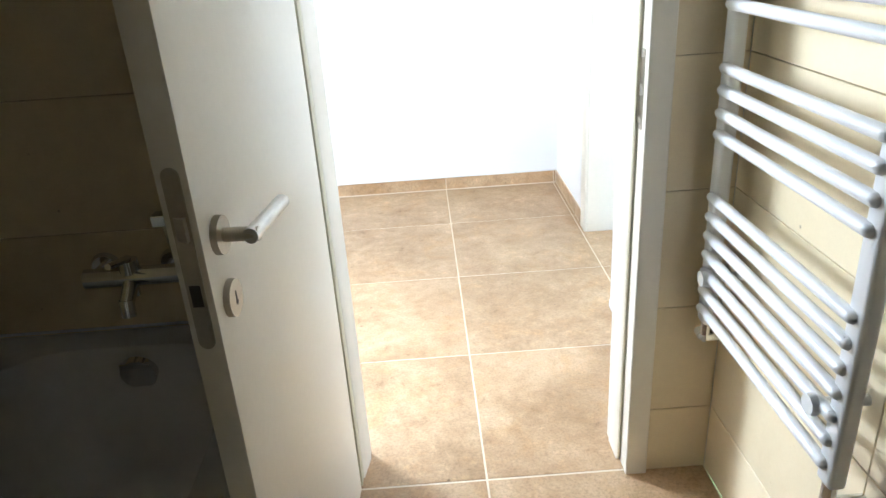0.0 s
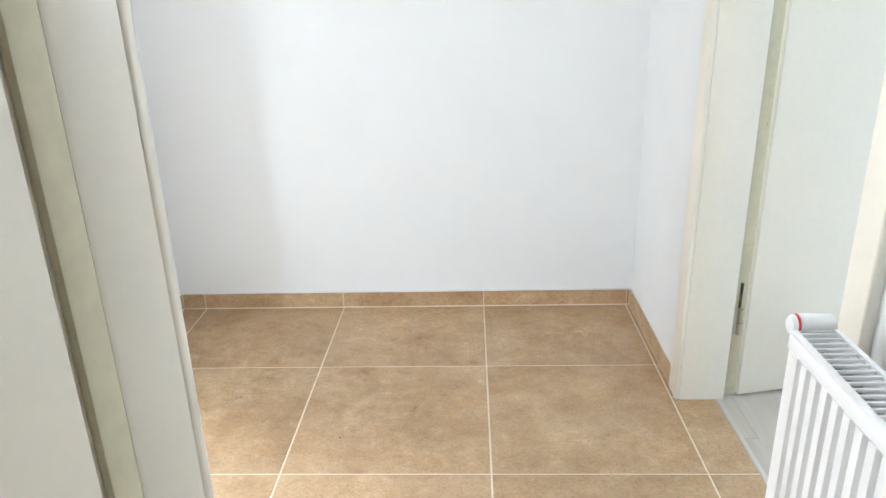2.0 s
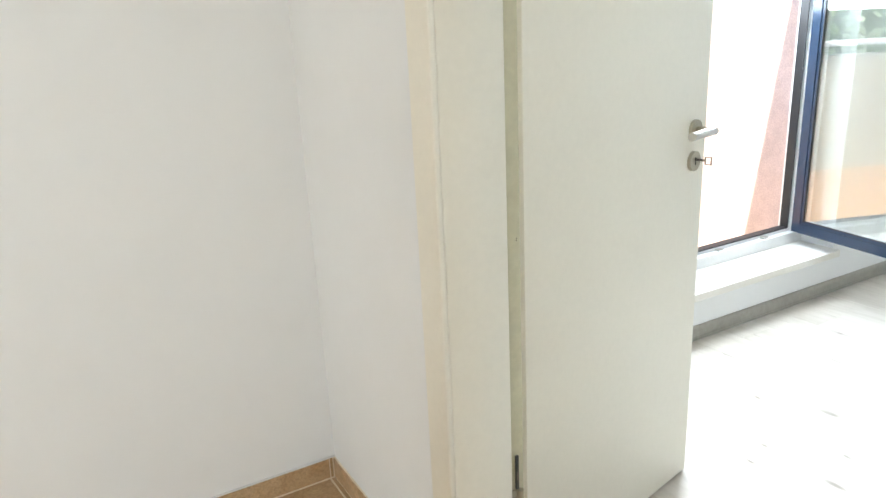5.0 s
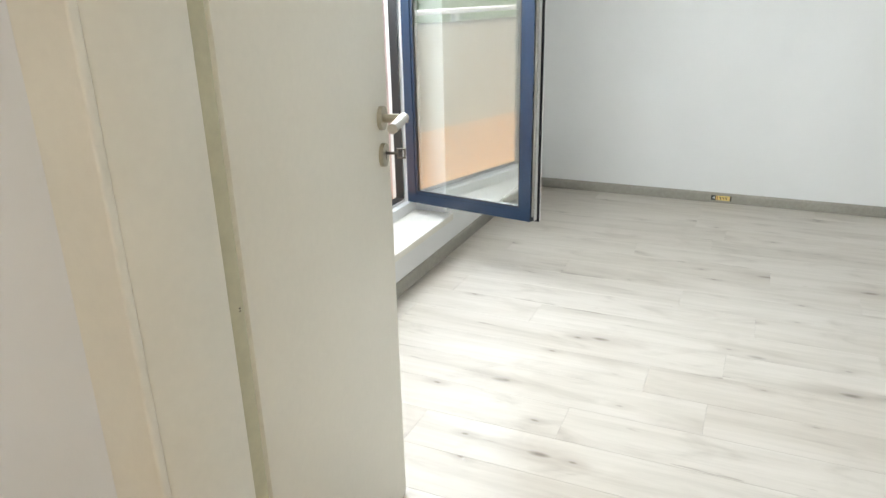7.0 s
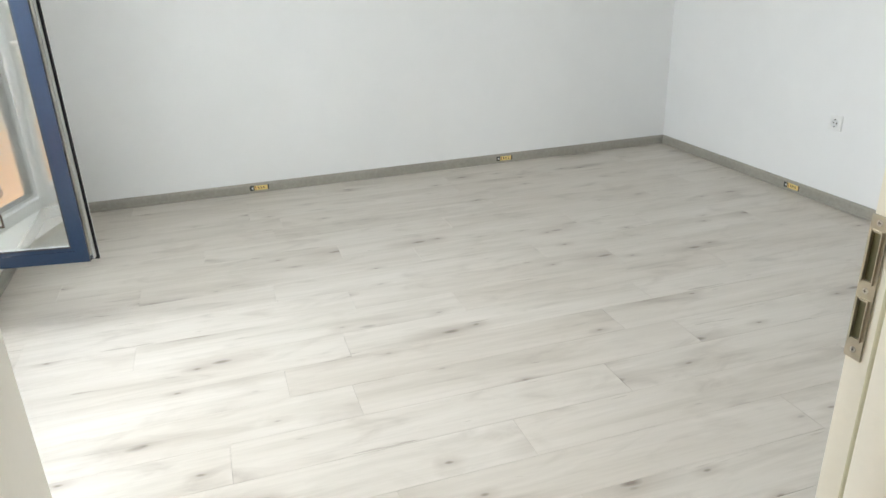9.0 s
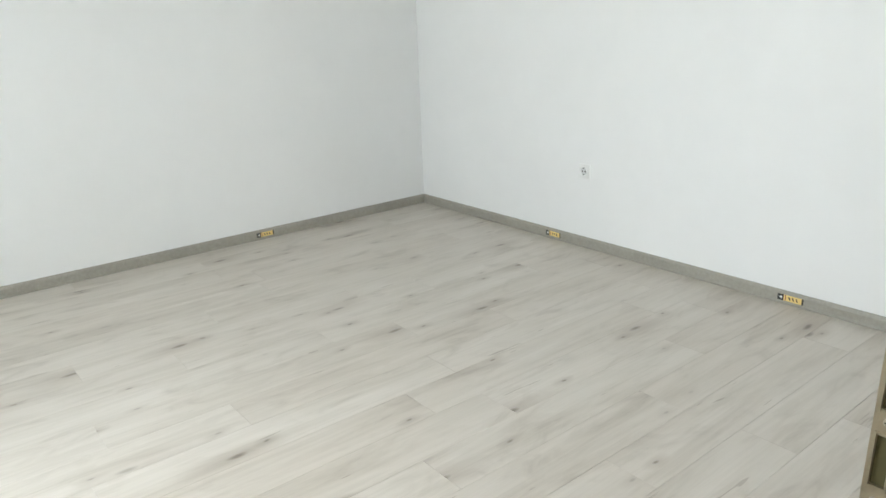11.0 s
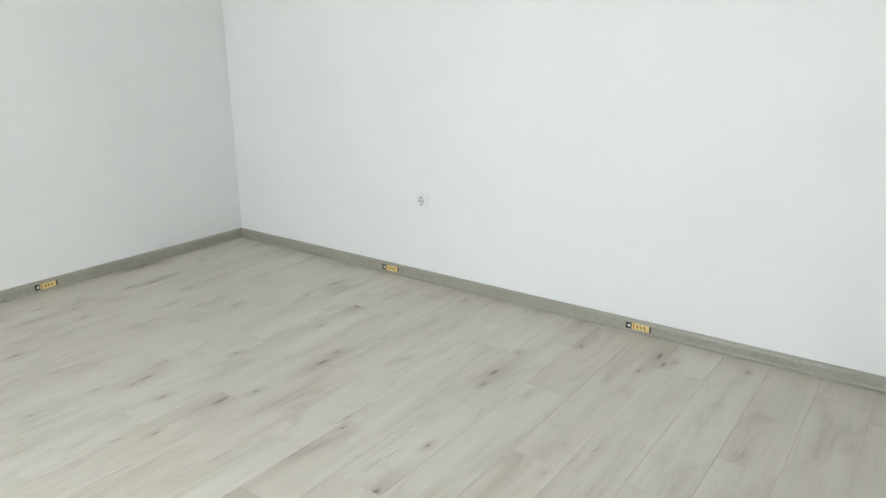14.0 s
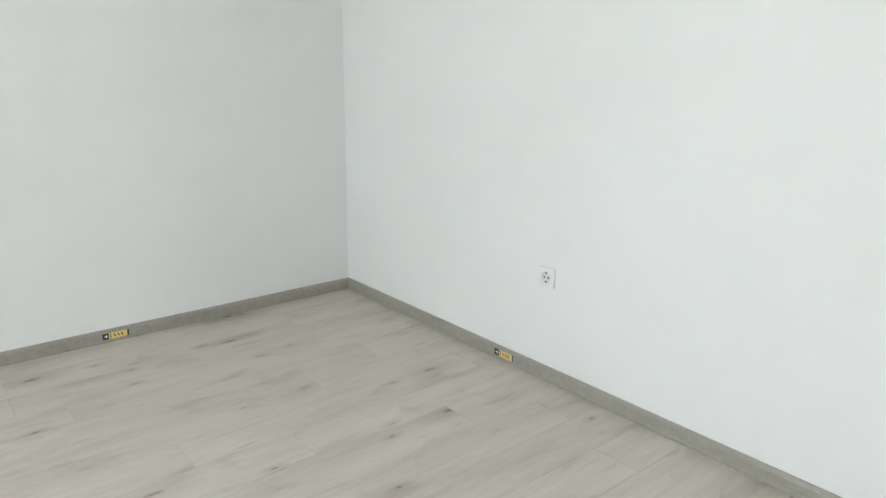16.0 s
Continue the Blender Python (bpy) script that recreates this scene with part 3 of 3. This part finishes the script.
# thermostatic head lying flat beyond the door end, with a red ring
bm = bmesh.new()
rod(bm, (-.018, -.030, .585), (.004, -.030, .560), .011, None, 14)
tv = part("valve_body", bm, CHROME, rad_hall, smooth=True)
bm = bmesh.new()
rod(bm, (-.020, -.020, .606), (-.020, -.078, .606), .018, .0195, 22)
part("thermostat_head", bm, PLAST, tv, "white thermostat head", smooth=True)
part("red_ring", rod(bmesh.new(), (-.020, -.0785, .606), (-.020, -.0825, .606), .0197, None, 22), RED, tv, "red ring", smooth=True)
part("thermostat_cap", rod(bmesh.new(), (-.020, -.083, .606), (-.020, -.090, .606), .0190, .015, 22), PLAST, tv, smooth=True)

rad_liv = panel_radiator("panel_radiator", pose(-2.82, HALL_N - .020, .135, 0, 0, 0), 1.18, .62, .095,
                         "wide white ribbed panel radiator seen through the passage")
for x in (.15, 1.0):
    part("wall_bracket", boxes((x, x + .03, -.022, .0195, .10, .50)), RADW, rad_liv)
bm = bmesh.new()
for x in (.855, .905):
    rod(bm, (x, -.075, -.040), (x, -.075, .004), .013, None, 14)
    rod(bm, (x, -.075, -.030), (x, .008, -.030), .008, None, 12)
    rod(bm, (x, -.100, -.022), (x, -.060, -.022), .011, None, 14)
part("valve_block", bm, CHROME, rad_liv, "chrome bottom valve block", smooth=True)


def towel_radiator():
    r = thing("towel_radiator", pose(.775, 1.258, .47), "white tubular towel radiator on the cream tiled wall", "towel radiator")
    for y in (0, -.515):
        part("upright", rbox(-.015, .015, y - .021, y + .021, 0, 1.25, .009, 3), RADW, r, smooth=True)
    for z in (.040, .084, .129, .171, .214, .258, .301, .434, .477, .522, .565, .682, .727, .772, .817, .97, 1.015, 1.06, 1.105, 1.15, 1.195):
        bm = bmesh.new()
        rod(bm, (-.016, -.004, z), (-.016, -.511, z), .0112, None, 16)
        for y in (-.004, -.511):
            bmesh.ops.create_icosphere(bm, subdivisions=2, radius=.0112, matrix=Matrix.Translation((-.016, y, z)))
        part("tube", bm, RADW, r, smooth=True)
    for y in (-.030, -.475):
        for z in (.126, 1.08):
            bm = bmesh.new()
            rod(bm, (-.036, y, z), (-.024, y, z), .017, .0185, 20)
            rod(bm, (-.024, y, z), (.061, y, z), .010, None, 14)
            part("wall_mount", bm, PLAST, r, "white plastic wall mount", smooth=True)
    bm = bmesh.new()
    rod(bm, (0, 0, -.030), (0, 0, .002), .012, None, 16)
    rod(bm, (0, 0, -.040), (.061, 0, -.040), .010, None, 14)
    v = part("valve", bm, CHROME, r, "chrome corner valve", smooth=True)
    bm = bmesh.new()
    rod(bm, (0, .012, -.042), (0, .034, -.042), .0125, .0115, 18)
    rod(bm, (0, -.004, -.042), (0, .012, -.042), .009, None, 14)
    part("valve_cap", bm, PLAST, v, "white valve cap", smooth=True)
    bm = bmesh.new()
    rod(bm, (0, -.515, -.040), (0, -.515, .002), .012, None, 16)
    rod(bm, (0, -.515, -.040), (.061, -.515, -.040), .010, None, 14)
    part("valve", bm, CHROME, r, smooth=True)
    return r


towel_radiator()


# ---- bathtub and mixer ----
def bathtub():
    x0, x1, y0, y1, top = BATH_W + .002, -.170, -.36, BATH_N - .002, .530
    t = thing("bathtub", pose(0, 0, 0), "white enamelled bathtub built in along the tiled wall", "bathtub")
    bm = bmesh.new()
    cx, cy = (x0 + x1) / 2, (y0 + y1) / 2
    hx, hy = (x1 - x0) / 2, (y1 - y0) / 2
    N = 48

    def ring(rx, ry, z, p, dy=0.0):
        vs = []
        for i in range(N):
            a = 2 * math.pi * (i + .5) / N
            c, s = math.cos(a), math.sin(a)
            k = (abs(c) ** p + abs(s) ** p) ** (-1 / p)
            vs.append(bm.verts.new((cx + rx * c * k, cy + dy + ry * s * k, z)))
        return vs
    rings = [ring(hx, hy, .02, 40), ring(hx, hy, top - .008, 40), ring(hx - .006, hy - .006, top, 30), ring(hx - .055, hy - .060, top, 5.5),
             ring(hx - .066, hy - .072, top - .008, 5), ring(hx - .080, hy - .095, top - .10, 4.5), ring(hx - .11, hy - .15, top - .30, 4),
             ring(hx - .15, hy - .22, top - .385, 3.5), ring(hx - .25, hy - .40, top - .41, 3)]
    for a, b in zip(rings, rings[1:]):
        for i in range(N):
            bm.faces.new((a[i], a[(i + 1) % N], b[(i + 1) % N], b[i]))
    bm.faces.new(rings[-1])
    bmesh.ops.recalc_face_normals(bm, faces=bm.faces[:])
    part("tub", bm, ENAMEL, t, smooth=True)
    part("sealant", rbox(x0, x1, y1 - .006, y1 + .001, top + .0005, top + .007, .002, 1), PLAST, t)
    bm = bmesh.new()
    rod(bm, (cx + .030, y1 - .100, top - .066), (cx + .030, y1 - .083, top - .063), .039, .041, 28)
    box(bm, cx - .003, cx + .063, y1 - .106, y1 - .098, top - .044, top - .034)
    part("overflow_cap", rounded(bm, .001, 1), CHROME, t, "chrome overflow cap", smooth=True)
    return t


bathtub()


def bath_mixer():
    m = thing("bath_mixer", pose(-.465, BATH_N, .685), "chrome wall-mounted bath mixer tap over the tub", "mixer tap")
    bm = bmesh.new()
    rod(bm, (-.095, -.062, 0), (.105, -.062, 0), .021, None, 24)
    part("body", bm, CHROME, m, smooth=True)
    for x in (-.075, .075):
        bm = bmesh.new()
        rod(bm, (x, -.001, 0), (x, -.014, 0), .034, .028, 26)
        rod(bm, (x, -.014, 0), (x, -.062, 0), .014, None, 16)
        part("wall_union", bm, CHROME, m, smooth=True)
    bm = bmesh.new()
    rod(bm, (0, -.062, -.005), (0, -.115, -.040), .017, .015, 20)
    rod(bm, (0, -.112, -.030), (0, -.118, -.066), .015, None, 20)
    part("spout", bm, CHROME, m, smooth=True)
    bm = bmesh.new()
    rod(bm, (0, -.062, .010), (0, -.062, .038), .022, .020, 22)
    rod(bm, (0, -.062, .040), (.0, -.150, .062), .008, .0065, 14)
    part("lever", bm, CHROME, m, smooth=True)
    bm = bmesh.new()
    rod(bm, (.0, -.062, -.018), (.0, -.062, -.045), .010, None, 14)
    part("hose_outlet", bm, CHROME, m, smooth=True)
    return m


bath_mixer()
bm = bmesh.new()
rod(bm, (0, 0, 0), (0, -.030, 0), .012, None, 16)
box(bm, -.025, .025, -.060, -.024, -.012, .012)
hh = thing("shower_holder", pose(-.375, BATH_N, .80), "small chrome shower holder on the tiled wall", "shower holder")
part("holder", rounded(bm, .002, 1), CHROME, hh)
bm = bmesh.new()
rod(bm, (0, -.045, -.010), (.02, -.06, -.115), .010, .012, 16)
part("handset", bm, CHROME, hh, smooth=True)


# ---- window ----
WY = 3.865                       # inner face of the fixed window frame
MX0, MX1 = 2.340, 2.430          # mullion


def ring_frame(x0, x1, z0, z1, w, y0, y1):
    return boxes((x0, x1, y0, y1, z0, z0 + w), (x0, x1, y0, y1, z1 - w, z1), (x0, x0 + w, y0, y1, z0 + w, z1 - w), (x1 - w, x1, y0, y1, z0 + w, z1 - w))


window = tagged(new("window_1"), "white and blue plastic window, one sash swung open inwards", "window", kind="structure")
part("window_frame", ring_frame(WIN_X0, WIN_X1, .225, WIN_Z1, .052, WY, WY + .075), PVCW, window)
part("frame_bead", ring_frame(WIN_X0 + .052, MX0, .277, WIN_Z1 - .052, .020, WY + .022, WY + .066), PVCW, window)
part("mullion", boxes((MX0, MX1, WY, WY + .075, .277, WIN_Z1 - .052), (MX0 + .018, MX1 - .018, WY - .014, WY, .277, WIN_Z1 - .052)), PVCW, window)
part("frame_rebate", ring_frame(MX1, WIN_X1 - .052, .277, WIN_Z1 - .052, .016, WY + .034, WY + .075), PVCW, window)
part("outer_face", ring_frame(WIN_X0, WIN_X1, .225, WIN_Z1, .060, WY + .0755, WY + .079), PVCB, window, "dark blue outer window face")
part("gasket", ring_frame(MX1 + .016, WIN_X1 - .068, .293, WIN_Z1 - .068, .006, WY + .030, WY + .072), BLACK, window, "black rubber gasket")
fixed = part("pane", boxes((WIN_X0 + .066, MX0 - .014, WY + .040, WY + .044, .290, WIN_Z1 - .066)), GLASS, window)
fixed.visible_shadow = False
bm = bmesh.new()
rod(bm, (MX0 + .045, WY - .014, 1.02), (MX0 + .045, WY - .050, 1.02), .013, None, 16)
rod(bm, (MX0 + .045, WY - .050, 1.03), (MX0 + .045, WY - .054, .90), .010, .009, 14)
part("window_handle", bm, STEEL, window, "steel window handle", smooth=True)
for x in (2.90, 3.22):
    part("keeper", boxes((x, x + .035, WY + .010, WY + .030, .2775, .286)), STEEL, window)

setting("window_sill", rbox(WIN_X0 - .02, 3.497, 3.655, WY + .01, .190, .2245, .004, 2), SILL, "pale cream stone inner window sill", "sill")

# open sash: hinge edge at the origin, along +x (towards its free edge), outer face at y = 0 facing -y in its own frame
SW, SZ0, SZ1 = .674, .290, 2.235
sash = part("open_sash", ring_frame(0, SW, SZ0, SZ1, .046, .0005, .040), PVCB, window, "blue-faced sash swung into the room")
sash.matrix_world = pose(3.408, 3.862, 0, 0, 0, 0) @ Matrix.Rotation(math.atan2(-.675, -.110), 4, 'Z')
SASH_IN = 1                     # the inner side lies towards +y of the sash frame


def sash_part(name, bm, mat, label="", smooth=False):
    return part(name, bm, mat, sash, label, smooth)


def sash_ring(x0, x1, z0, z1, w, a, b):
    lo, hi = sorted((SASH_IN * a, SASH_IN * b))
    return ring_frame(x0, x1, z0, z1, w, lo, hi)


sash_part("inner_frame", sash_ring(-.004, SW + .004, SZ0 - .004, SZ1 + .004, .054, .0405, .066), PVCW, "white inner sash profile")
sash_part("flange", sash_ring(-.012, SW + .014, SZ0 - .012, SZ1 + .012, .030, .0665, .078), PVCW)
sash_part("edge_seal", sash_ring(-.013, SW + .0155, SZ0 - .0135, SZ1 + .0135, .010, .0600, .0664), BLACK, "black rubber sash seal")
sash_part("outer_bead", sash_ring(.0462, SW - .0462, SZ0 + .0462, SZ1 - .0462, .012, .0050, .0095), PVCB)
sash_part("glazing_seal", sash_ring(.0584, SW - .0584, SZ0 + .0584, SZ1 - .0584, .005, .0055, .0098), BLACK)
sash_part("glazing_bead", sash_ring(.0465, SW - .0465, SZ0 + .0465, SZ1 - .0465, .016, .0285, .040), PVCW)
lo, hi = sorted((SASH_IN * .010, SASH_IN * .014))
p1 = sash_part("pane", boxes((.052, SW - .052, lo, hi, SZ0 + .052, SZ1 - .052)), GLASS)
lo, hi = sorted((SASH_IN * .024, SASH_IN * .028))
p2 = sash_part("pane", boxes((.052, SW - .052, lo, hi, SZ0 + .052, SZ1 - .052)), GLASS)
p1.visible_shadow = p2.visible_shadow = False
lo, hi = sorted((SASH_IN * .012, SASH_IN * .030))
sash_part("hardware_rail", boxes((SW + .0005, SW + .004, lo, hi, SZ0 + .02, SZ1 - .02)), STEEL, "grey metal locking rail")
bm = bmesh.new()
rod(bm, (SW - .035, SASH_IN * .078, 1.02), (SW - .035, SASH_IN * .108, 1.02), .013, None, 16)
rod(bm, (SW - .035, SASH_IN * .108, 1.03), (SW - .035, SASH_IN * .112, .90), .010, .009, 14)
sash_part("window_handle", bm, STEEL, "steel window handle", smooth=True)


# ---- transition strips ----
setting("trim_passage", rbox(-1.048, -1.016, 1.47, 3.005, -.002, .003, .001, 1), STRIP, "pale metal strip between tiles and laminate", "trim")
setting("trim_doorway", rbox(1.012, 1.026, DOOR_Y0 - .012, DOOR_Y1 + .012, -.002, .002, .0008, 1), STRIP, "thin pale strip under the door", "trim")


# ---- balcony and what lies beyond ----
balc = thing("balcony", pose(0, 0, 0), "small balcony with orange and beige rendered parapet", "balcony")
part("slab", boxes((-2.4, 4.1, 3.996, 5.0, -.40, -.20)), CONCRETE, balc)
part("parapet_base", boxes((-2.4, 4.1, 4.80, 4.95, -.20, .35)), ORANGE, balc, "orange rendered lower parapet band")
part("parapet_top", boxes((-2.4, 4.1, 4.802, 4.948, .351, 1.06)), BEIGE, balc, "beige rendered upper parapet")
part("handrail", rbox(-2.4, 4.1, 4.79, 4.94, 1.115, 1.145, .004, 2), PVCW, balc, "white metal handrail", smooth=True)
for i in range(7):
    part("rail_post", boxes((-2.3 + i * 1.05, -2.26 + i * 1.05, 4.85, 4.89, 1.06, 1.115)), PVCW, balc)
part("side_wall", boxes((3.72, 3.90, 3.996, 4.80, -.20, 2.75)), ROSE, balc, "rose rendered balcony side wall")

bmg = bmesh.new()
R = 900
bmesh.ops.create_grid(bmg, x_segments=2, y_segments=2, size=R)
bmg.transform(Matrix.Translation((0, 0, -6.0)))
setting("ground", bmg, GRASS, "green lawn far below the balcony", "ground")


def tree(x, y, h, seed):
    rnd = random.Random(seed)
    t = thing("tree", pose(x, y, -6.0), "leafy green tree beyond the balcony", "tree", "trees beyond the balcony")
    bm = bmesh.new()
    rod(bm, (0, 0, 0), (0, 0, h * .55), .22, .12, 10)
    for i in range(7):
        a = rnd.uniform(0, 6.28)
        z = h * rnd.uniform(.35, .55)
        rod(bm, (0, 0, z), (math.cos(a) * h * .2, math.sin(a) * h * .2, z + h * .25), .07, .03, 7)
    part("trunk", bm, BARK, t, smooth=True)
    verts, faces = [], []
    for i in range(2600):
        while True:
            p = Vector((rnd.uniform(-1, 1), rnd.uniform(-1, 1), rnd.uniform(-1, 1)))
            if p.length < 1 and (p.length > .45 or rnd.random() < .3) and noise.noise(p * 2.2 + Vector((seed, 0, 0))) > -.25:
                break
        c = Vector((p.x * h * .30, p.y * h * .30, h * .68 + p.z * h * .33))
        s = rnd.uniform(.10, .22)
        u = Vector((rnd.gauss(0, 1), rnd.gauss(0, 1), rnd.gauss(0, 1))).normalized()
        w = u.orthogonal().normalized()
        k = len(verts)
        verts += [c + u * s, c + w * s * .55, c - u * s, c - w * s * .55]
        faces.append((k, k + 1, k + 2, k + 3))
    me = bpy.data.meshes.new("crown")
    me.from_pydata([tuple(v) for v in verts], [], faces)
    me.materials.append(LEAF)
    cr = new("crown", me)
    cr.parent = t
    return t


for i, (x, y, h) in enumerate(((-6, 17, 9.2), (-1.5, 21, 10.0), (2.5, 18, 8.8), (7, 22, 10.0), (-11, 22, 10.4))):
    tree(x, y, h, 11 + i)


# ---- pieces: tiles and planks ----
MESHES = {}


def piece_mesh(kind, sx, sy, sz, mat, edge):
    key = (kind, round(sx, 3), round(sy, 3), round(sz, 3))
    if key not in MESHES:
        e = edge
        bm = bmesh.new()
        lo = [bm.verts.new((x * sx / 2, y * sy / 2, -sz)) for x, y in ((-1, -1), (1, -1), (1, 1), (-1, 1))]
        mi = [bm.verts.new((x * sx / 2, y * sy / 2, -e)) for x, y in ((-1, -1), (1, -1), (1, 1), (-1, 1))]
        hi = [bm.verts.new((x * (sx / 2 - e), y * (sy / 2 - e), 0)) for x, y in ((-1, -1), (1, -1), (1, 1), (-1, 1))]
        for a, b in ((lo, mi), (mi, hi)):
            for i in range(4):
                bm.faces.new((a[i], a[(i + 1) % 4], b[(i + 1) % 4], b[i]))
        bm.faces.new(hi)
        MESHES[key] = mesh_from(bm, kind, mat)
    return MESHES[key]


def cuts(a, b, start, pitch):
    """Piece edges between a and b of a grid through start."""
    k = math.floor((a - start) / pitch)
    out = []
    while start + k * pitch < b - 1e-4:
        lo, hi = max(a, start + k * pitch), min(b, start + (k + 1) * pitch)
        if hi - lo > .006:
            out.append((lo, hi))
        k += 1
    return out


def lay(kind, parent, x0, x1, y0, y1, gap, mat, thick, edge, m=None):
    sx, sy = x1 - x0 - gap, y1 - y0 - gap
    if sx < .004 or sy < .004:
        return
    ob = new(kind, piece_mesh(kind, sx, sy, thick, mat, edge))
    base = Matrix.Translation(((x0 + x1) / 2, (y0 + y1) / 2, 0))
    ob.matrix_world = (m @ base) if m else base
    ob.parent = parent
    return ob


TP = .6015
EDGE = .270 + TP
for xa, xb in cuts(HALL_W + .006, EDGE, .270, TP):
    for ya, yb in cuts(BATH_N + .006, HALL_N, 3.133, TP):
        lay("floor_tile", floor_hall, xa, xb, ya, yb, .0055, TILE, .010, .0008)
for ya, yb in cuts(DOOR_Y0 - .02, DOOR_Y1 + .02, 3.133, TP):
    lay("floor_tile", floor_hall, EDGE, 1.014, ya, yb, .0055, TILE, .010, .0008)
for y0, y1 in ((BATH_N + .006, DOOR_Y0 - .02), (DOOR_Y1 + .02, HALL_N)):
    for ya, yb in cuts(y0, y1, 3.133, TP):
        lay("floor_tile", floor_hall, EDGE, HALL_E, ya, yb, .0055, TILE, .010, .0008)
for xa, xb in cuts(BATH_W, BATH_E, .270, TP):
    for ya, yb in cuts(BATH_S, BATH_N + .006, 3.133, TP):
        lay("floor_tile", floor_bath, xa, xb, ya, yb, .0055, TILE, .010, .0008)

# tiled skirting of the hall, with a pale joint at its foot
sk_n = setting("baseboard_hall_north", boxes((HALL_W, HALL_E, HALL_N - .0075, HALL_N, -.002, .069)), GROUT, "cut brown tile skirting along the white hall wall", "skirting")
sk_e = setting("baseboard_hall_east", boxes((HALL_E - .0075, HALL_E, DOOR_Y1 + .075, HALL_N - .0075, -.002, .069)), GROUT, "brown tile skirting beside the door casing", "skirting")
sk_w = setting("baseboard_hall_west", boxes((HALL_W, HALL_W + .0075, 3.015, HALL_N - .0075, -.002, .069)), GROUT, "brown tile skirting on the short wall", "skirting")
part("sealant_bead", rbox(HALL_W, HALL_E, HALL_N - .0085, HALL_N - .0005, .0712, .0745, .0015, 2), WALL, sk_n, smooth=True)
part("sealant_bead", rbox(HALL_W + .0005, HALL_W + .0085, 3.015, HALL_N - .009, .0712, .0745, .0015, 2), WALL, sk_w, smooth=True)
MN = Matrix.Translation((0, HALL_N - .0095, 0)) @ Matrix.Rotation(radians(90), 4, 'X')
for xa, xb in cuts(HALL_W + .010, HALL_E - .010, .270, TP):
    lay("skirting_tile", sk_n, xa, xb, .005, .071, .003, TILE, .004, .0006, MN)
ME_ = Matrix.Translation((HALL_E - .0095, 0, 0)) @ Matrix.Rotation(radians(-90), 4, 'Z') @ Matrix.Rotation(radians(90), 4, 'X')
for ya, yb in cuts(DOOR_Y1 + .076, HALL_N - .010, 3.133, TP):
    lay("skirting_tile", sk_e, -yb, -ya, .005, .071, .003, TILE, .004, .0006, ME_)
MW_ = Matrix.Translation((HALL_W + .0095, 0, 0)) @ Matrix.Rotation(radians(90), 4, 'Z') @ Matrix.Rotation(radians(90), 4, 'X')
for ya, yb in cuts(3.016, HALL_N - .010, 3.133, TP):
    lay("skirting_tile", sk_w, ya, yb, .005, .071, .003, TILE, .004, .0006, MW_)

# laminate planks, running along y
PW, PL = .1838, 1.262


def planks(parent, x0, x1, y0, y1, x_start, y_start, seed):
    rnd = random.Random(seed)
    first = math.floor((x0 - x_start) / PW)
    known = {-1: 2.760, -2: 1.922, 0: 2.352, -3: 2.340}
    for i, (xa, xb) in enumerate(cuts(x0, x1, x_start, PW)):
        k = first + i
        ys = known.get(k, y_start + rnd.uniform(0, PL)) if seed == 1 else y_start + rnd.uniform(0, PL)
        for ya, yb in cuts(y0, y1, ys, PL):
            lay("plank", parent, xa, xb, ya, yb, .0006, LAM, .008, .0005)


planks(floor_room, ROOM_W, ROOM_E, ROOM_S, ROOM_N, 2.355, 0.0, 1)
planks(floor_room, 1.026, ROOM_W, DOOR_Y0 - .012, DOOR_Y1 + .012, ROOM_W - PW, 1.9, 2)
planks(floor_living, -3.1, -1.048, 0.3, HALL_N, -1.10, 0.4, 3)
part("plank_rest", boxes((LIV_W, -3.1, LIV_S, HALL_N, -.004, 0), (-3.1, -1.03, LIV_S, 0.3, -.004, 0)), LAM, floor_living)

# cream wall tiles of the bathroom, courses .288 high
wall_e = bpy.data.objects["wall_bath_east"]
ZS = cuts(0.0, 2.59, .190, .2875)
MBE = Matrix.Translation((BATH_E, 0, 0)) @ Matrix.Rotation(radians(-90), 4, 'Z') @ Matrix.Rotation(radians(90), 4, 'X')
for ya, yb in cuts(BATH_S, BATH_N, BATH_N, .575):
    for za, zb in ZS:
        lay("wall_tile", wall_e, -yb, -ya, za, zb, .0022, WTILE, .009, .001, MBE)
bath_n = setting("wall_bath_north", boxes((BATH_W, BATH_X0 - .045, BATH_N + .001, BATH_N + .009, 0, H), (BATH_X1 + .045, BATH_E, BATH_N + .001, BATH_N + .009, 0, H)), WGROUT,
                 "cream tiled bathroom wall around the door", "wall")
MBN = Matrix.Translation((0, BATH_N - .002, 0)) @ Matrix.Rotation(radians(90), 4, 'X')
for xs in ((BATH_W, BATH_X0 - .046), (BATH_X1 + .046, BATH_E)):
    for xa, xb in cuts(*xs, BATH_E, .575):
        for za, zb in ZS:
            lay("wall_tile", bath_n, xa, xb, za, zb, .0022, WTILE, .003, .001, MBN)
wall_w = bpy.data.objects["wall_bath_west"]
MBW = Matrix.Translation((BATH_W, 0, 0)) @ Matrix.Rotation(radians(90), 4, 'Z') @ Matrix.Rotation(radians(90), 4, 'X')
for ya, yb in cuts(-.9, BATH_N, BATH_N, .575):
    for za, zb in ZS:
        lay("wall_tile", wall_w, ya, yb, za, zb, .0022, WTILE, .009, .001, MBW)
